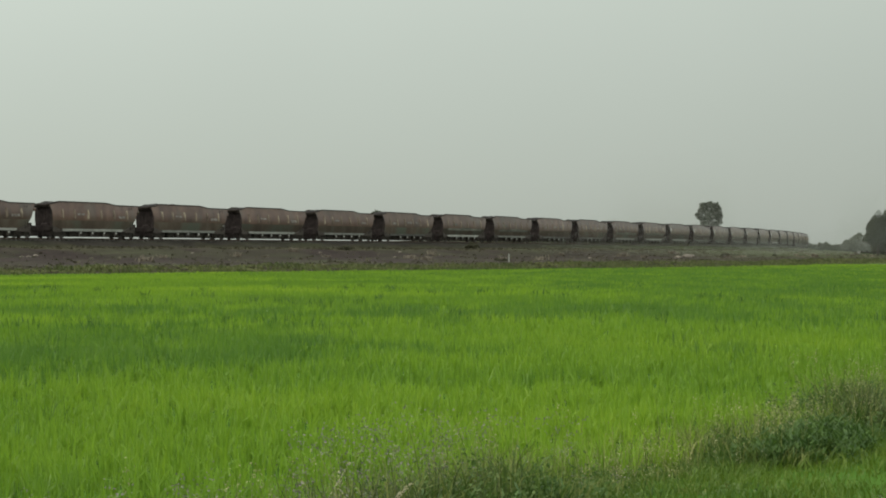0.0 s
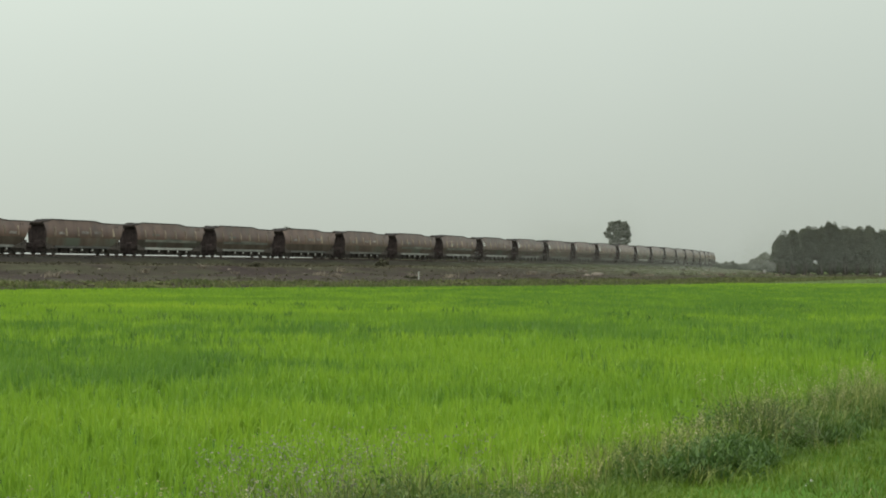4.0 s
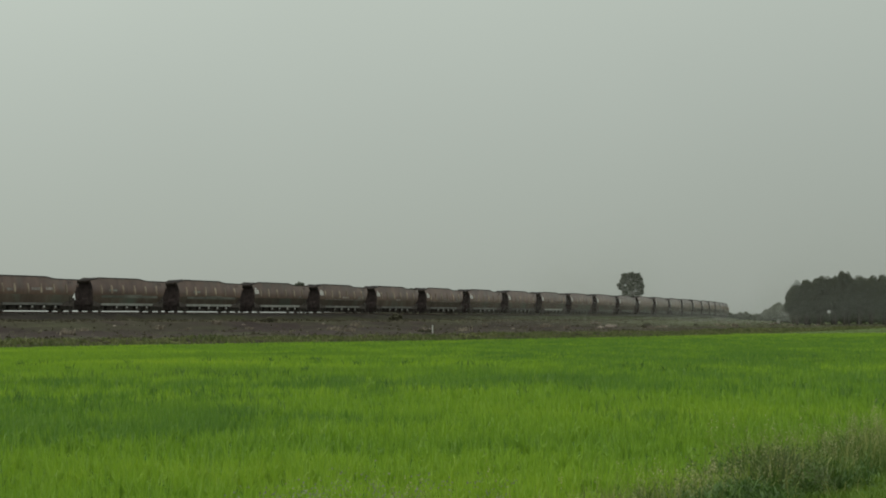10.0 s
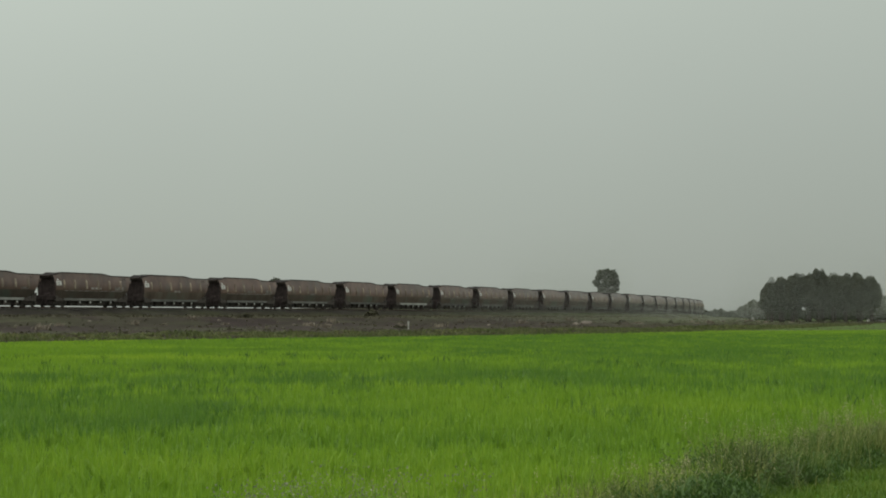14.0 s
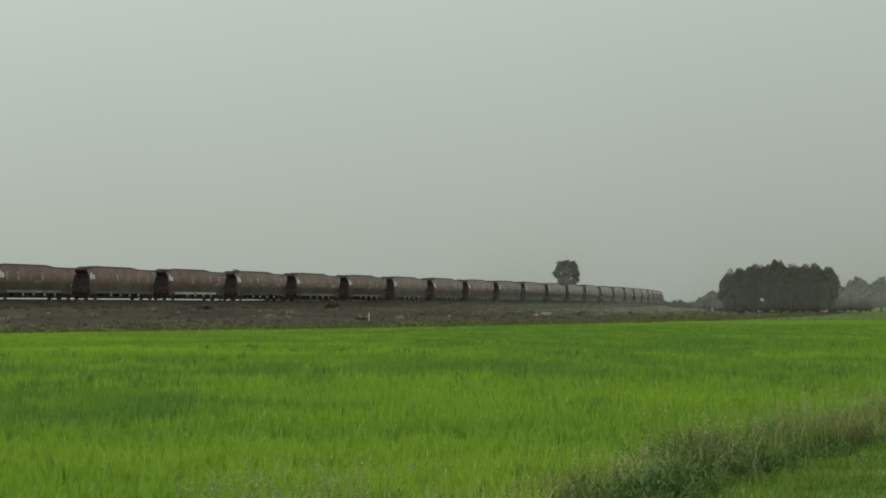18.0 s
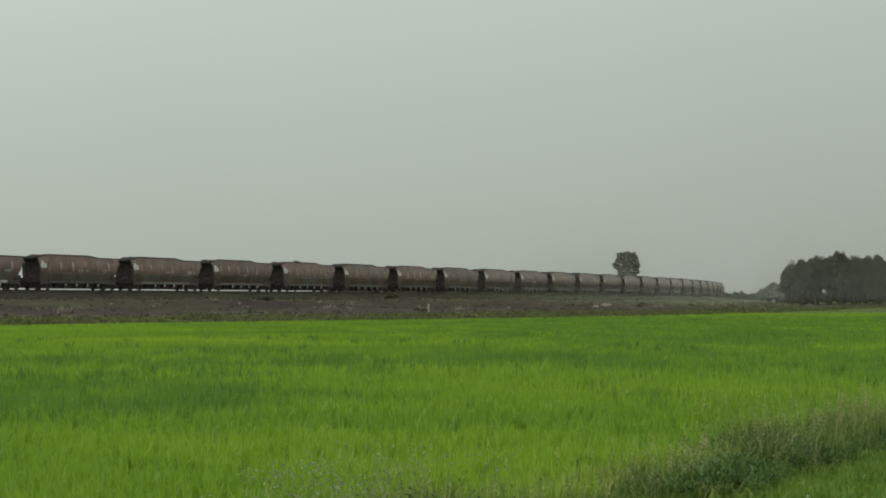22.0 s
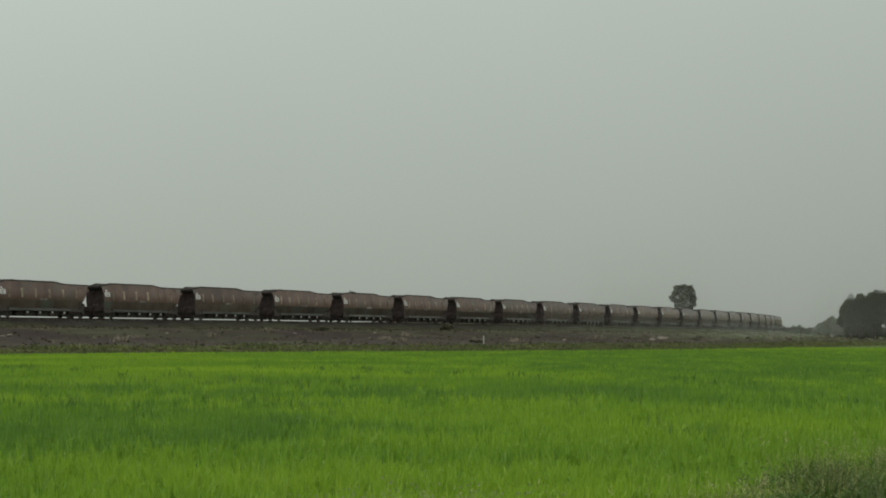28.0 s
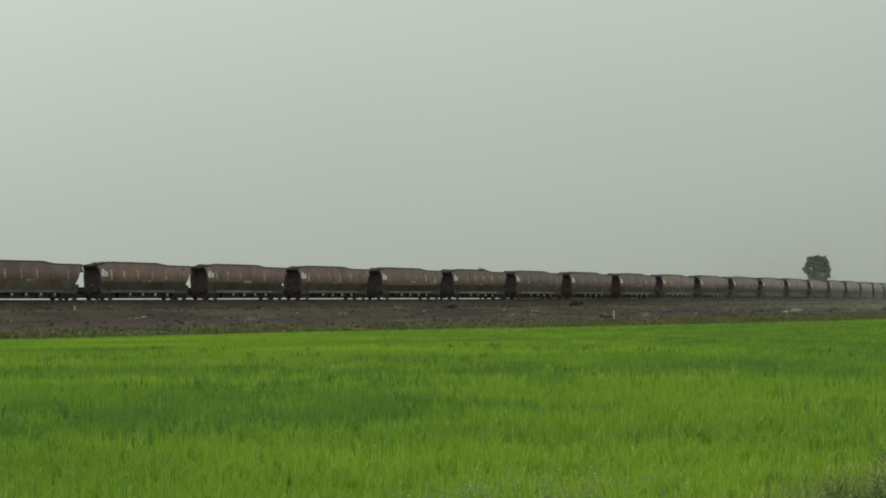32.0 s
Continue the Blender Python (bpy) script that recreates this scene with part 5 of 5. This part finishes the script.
def build_bank_grass():
    rng = np.random.default_rng(44)
    n = 230000
    x, y = in_wedge(rng, n, 85, 420, radians(25))
    u = offset(x, y)
    clump = np.sin(x * 0.8 + 3 * np.sin(y * 0.3)) * np.sin(y * 0.6 + 2 * np.sin(x * 0.25))
    keep = (u > 4.5) & (u < 58) & ((clump > -0.15) | (u < 14)) & (rng.uniform(0, 1, n) < np.interp(u, [4, 13, 16, 22, 40, 48, 58], [0.6, 0.5, 0.06, 0.12, 0.14, 0.5, 0.8]))
    x, y, u = x[keep], y[keep], u[keep]
    k = len(x)
    v, t = blades(rng, x, y, ground_z(x, y) - 0.03, rng.uniform(0.08, 0.3, k), rng.uniform(0.15, 0.5, k), rng.uniform(0.2, 0.9, k))
    stuff("bank_grass", tri_mesh("bank_grass", v, t, M_BANKGRASS), "tufts of dry olive grass on the dark bank", "grass")
    n = 40
    cx, cy = in_wedge(rng, 1700, 90, 420, radians(25))
    u = offset(cx, cy)
    keep = (u > 16) & (u < 38)
    cx, cy = cx[keep][:n], cy[keep][:n]
    r = rng.uniform(0.14, 0.4, len(cx))
    m = 60
    x, y = np.repeat(cx, m) + rng.normal(0, 1, len(cx) * m) * np.repeat(r, m), np.repeat(cy, m) + rng.normal(0, 1, len(cx) * m) * np.repeat(r, m)
    k = len(x)
    v, t = blades(rng, x, y, ground_z(x, y) - 0.03, rng.uniform(0.3, 0.8, k) * np.repeat(0.7 + r, m), rng.uniform(0.05, 0.16, k), rng.uniform(0.2, 0.9, k))
    stuff("tussocks", tri_mesh("tussocks", v, t, M_TUSSOCK), "pale dry tussocks scattered on the dark bank", "grass")
    n = 70000
    p, a = rng.uniform(-150, 260, n), rng.uniform(49.5, 60.5, n)
    x, y = CX + np.cos(A0 - KURVE * p) * (R_TRACK + a), CY - np.sin(A0 - KURVE * p) * (R_TRACK + a)
    keep = np.hypot(x, y) < 330
    x, y = x[keep], y[keep]
    far_x, far_y = in_wedge(rng, 26000, 205, 400, radians(25))
    keep = (offset(far_x, far_y) > 56) & ~field(far_x, far_y)
    # the crop thins out into rough grass at its far end
    end_x, end_y = in_wedge(rng, 30000, 150, 206, radians(25))
    thin = (offset(end_x, end_y) > 57) & (end_x > -10) & (rng.uniform(0, 1, 30000) < np.interp(reach(end_x) - np.hypot(end_x, end_y), [6, 56], [1.0, 0.0]) ** 1.5)
    x, y = np.concatenate([x, far_x[keep], end_x[thin]]), np.concatenate([y, far_y[keep], end_y[thin]])
    k = len(x)
    tall = 0.8 + 0.7 * np.sin(x * 0.42 + 2 * np.sin(x * 0.13)) * np.sin(x * 0.23 + y * 0.4) + 0.35 * np.sin(x * 1.3 + y)
    tall *= np.interp(offset(x, y), [50, 53, 57, 62], [0.7, 1.1, 0.9, 0.6])
    v, t = blades(rng, x, y, ground_z(x, y) - 0.03, rng.uniform(0.12, 0.4, k) * np.clip(tall, 0.3, 1.5), rng.uniform(0.06, 0.2, k), rng.uniform(0.1, 0.8, k))
    stuff("edge_grass", tri_mesh("edge_grass", v, t, M_EDGEGRASS), "rough grass along the far edge of the field", "grass")


def build_bank_bushes():
    rng = np.random.default_rng(55)
    kinds = [limb_tree(rng, 1.5, 0.9, -1.1, 0.12, 1500, 7, M_BUSH, "shrub", 0.04, "low dark olive shrub on the railway bank", "shrub", "shrubs on the bank") for _ in range(3)]
    spots = [(0.85, 7.5, 0.85), (-3.4, 12, 0.6), (1.7, 38, 0.38), (1.95, 39, 0.32), (9.3, 34, 0.7), (10.9, 26, 0.4)]
    for i, (b, u, sz) in enumerate(spots):
        sh = kinds[i] if i < 3 else copy_thing(kinds[i % 3], Matrix.Identity(4))
        dd = np.arange(80, 520, 1.0)
        uu = offset(dd * math.sin(radians(b)), dd * math.cos(radians(b)))
        d = float(dd[np.argmin(np.abs(uu - u))])
        x, y = d * math.sin(radians(b)), d * math.cos(radians(b))
        sh.matrix_basis = Matrix.Translation((x, y, float(ground_z(x, y)))) @ Matrix.Rotation(i * 2.1, 4, "Z") @ Matrix.Diagonal((sz * 1.5, sz * 1.5, sz * 0.8, 1))


def build_haze():
    """Distant haze over the land beyond the line, put into added shapes: fine pale specks, thinning upwards."""
    rng = np.random.default_rng(88)
    lots = []
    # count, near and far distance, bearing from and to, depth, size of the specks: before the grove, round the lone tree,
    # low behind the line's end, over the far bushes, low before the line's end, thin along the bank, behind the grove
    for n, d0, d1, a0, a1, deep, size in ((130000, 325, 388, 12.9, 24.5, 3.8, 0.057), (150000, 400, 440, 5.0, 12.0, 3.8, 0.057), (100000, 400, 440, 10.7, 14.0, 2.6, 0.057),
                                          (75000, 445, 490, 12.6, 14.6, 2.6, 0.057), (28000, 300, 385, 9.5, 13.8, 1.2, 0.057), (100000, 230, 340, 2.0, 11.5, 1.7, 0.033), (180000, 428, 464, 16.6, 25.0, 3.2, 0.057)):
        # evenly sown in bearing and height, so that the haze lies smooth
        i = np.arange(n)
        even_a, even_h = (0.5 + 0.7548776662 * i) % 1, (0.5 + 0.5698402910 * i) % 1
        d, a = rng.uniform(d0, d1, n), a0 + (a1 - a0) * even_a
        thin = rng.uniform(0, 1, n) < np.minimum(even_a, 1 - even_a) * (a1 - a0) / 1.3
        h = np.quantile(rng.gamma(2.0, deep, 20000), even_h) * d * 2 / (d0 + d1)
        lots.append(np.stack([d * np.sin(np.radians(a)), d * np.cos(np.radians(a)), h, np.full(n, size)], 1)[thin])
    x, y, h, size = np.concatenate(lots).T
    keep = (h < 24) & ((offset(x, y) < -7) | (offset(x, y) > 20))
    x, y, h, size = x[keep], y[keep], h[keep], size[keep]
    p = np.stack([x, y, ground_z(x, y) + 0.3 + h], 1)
    corner = rng.normal(0, 1, (len(p), 3, 3))
    v = (p[:, None] + size[:, None, None] * corner / np.linalg.norm(corner, axis=2)[:, :, None]).reshape(-1, 3)
    stuff("dust_haze", tri_mesh("dust_haze", v, np.arange(len(v)).reshape(-1, 3), M_HAZE), "thin veil of pale specks standing in for haze beyond the railway", "haze")


def build_insect():
    """A slender pale mayfly in the verge grass by the camera, its wings folded back along the body."""
    fly = tagged(new("mayfly"), "slender pale mayfly with folded glassy wings over the verge", "insect")
    bm = bmesh.new()
    for p, q, r0, r1 in (((0, -0.005, 0), (0, 0.001, 0), 0.0003, 0.0006), ((0, 0.001, 0), (0, 0.004, 0), 0.0006, 0.0007), ((0, 0.004, 0), (0, 0.0052, 0), 0.0007, 0.0003)):
        cyl(bm, p, q, r0, r1, n=8)
    part("body", bm, M_MAYFLY, fly, smooth=True)
    for sgn in (-1, 1):
        bm = bmesh.new()
        rim = [(0.0, 0.0035), (0.0016, 0.0015), (0.0022, -0.003), (0.0018, -0.0075), (0.0006, -0.0095), (0.0001, -0.006)]
        for dz in (0.0, 0.0001):
            bm.faces.new([bm.verts.new((sgn * x, y, 0.0007 + dz + 0.3 * x)) for x, y in rim])
        part("wing", bm, M_MAYFLY, fly, "pale glassy wing")
    return fly


build_crop()
build_verge()
build_stalks()
build_bank_grass()
build_bank_bushes()
build_haze()
MAYFLY = build_insect()


def roll(wheelset):
    """Rows for a wheelset that rolls as far as the train has run, one for each thirtieth of a second."""
    x = wheelset.location.x
    return [(i / 30, Matrix.Translation((x, 0, WHEEL_R)) @ Matrix.Rotation(float(RUN(i / 30)) / WHEEL_R, 4, "Y")) for i in range(0, 961)]


def wheelsets(wagon):
    return [o for o in wagon.children_recursive if o.name.startswith("wheelset")]


def motions():
    """The train runs round the curve, each wagon keyed every second; its wheels roll, copies of a wagon in step with their pattern."""
    for k, wagon in WAGONS:
        walk(wagon, [(t, wagon_pose(k * PITCH - float(RUN(t)))) for t in range(0, 33)])
    # the mayfly rests in the grass, flits up once and settles again
    rest = [pose(x, y, float(ground_z(x, y)) + 0.07, 0, 0, 30) for x, y in ((0.1, 1.75), (-0.35, 1.9))]
    up = pose(-0.0322, 0.5134, 1.6118, 90, 0, 0) @ pose(0, 0, 0, 0, 0, 40)
    dip = Matrix.Translation((0.004, 0, -0.045)) @ up
    walk(MAYFLY, [(0, rest[0]), (8.4, rest[0]), (8.93, dip), (9.0, up), (9.07, Matrix.Translation((-0.01, 0, 0)) @ dip), (9.6, rest[1]), (32, rest[1])])
    rolled = {}
    for k, wagon in WAGONS:
        for ws in wheelsets(wagon):
            side = round(ws.location.x, 2)
            if side not in rolled:
                walk(ws, roll(ws))
                rolled[side] = ws.animation_data
            else:
                ws.rotation_mode = "QUATERNION"
                keys = ws.animation_data_create()
                keys.action = rolled[side].action
                keys.action_slot = rolled[side].action_slot


motions()
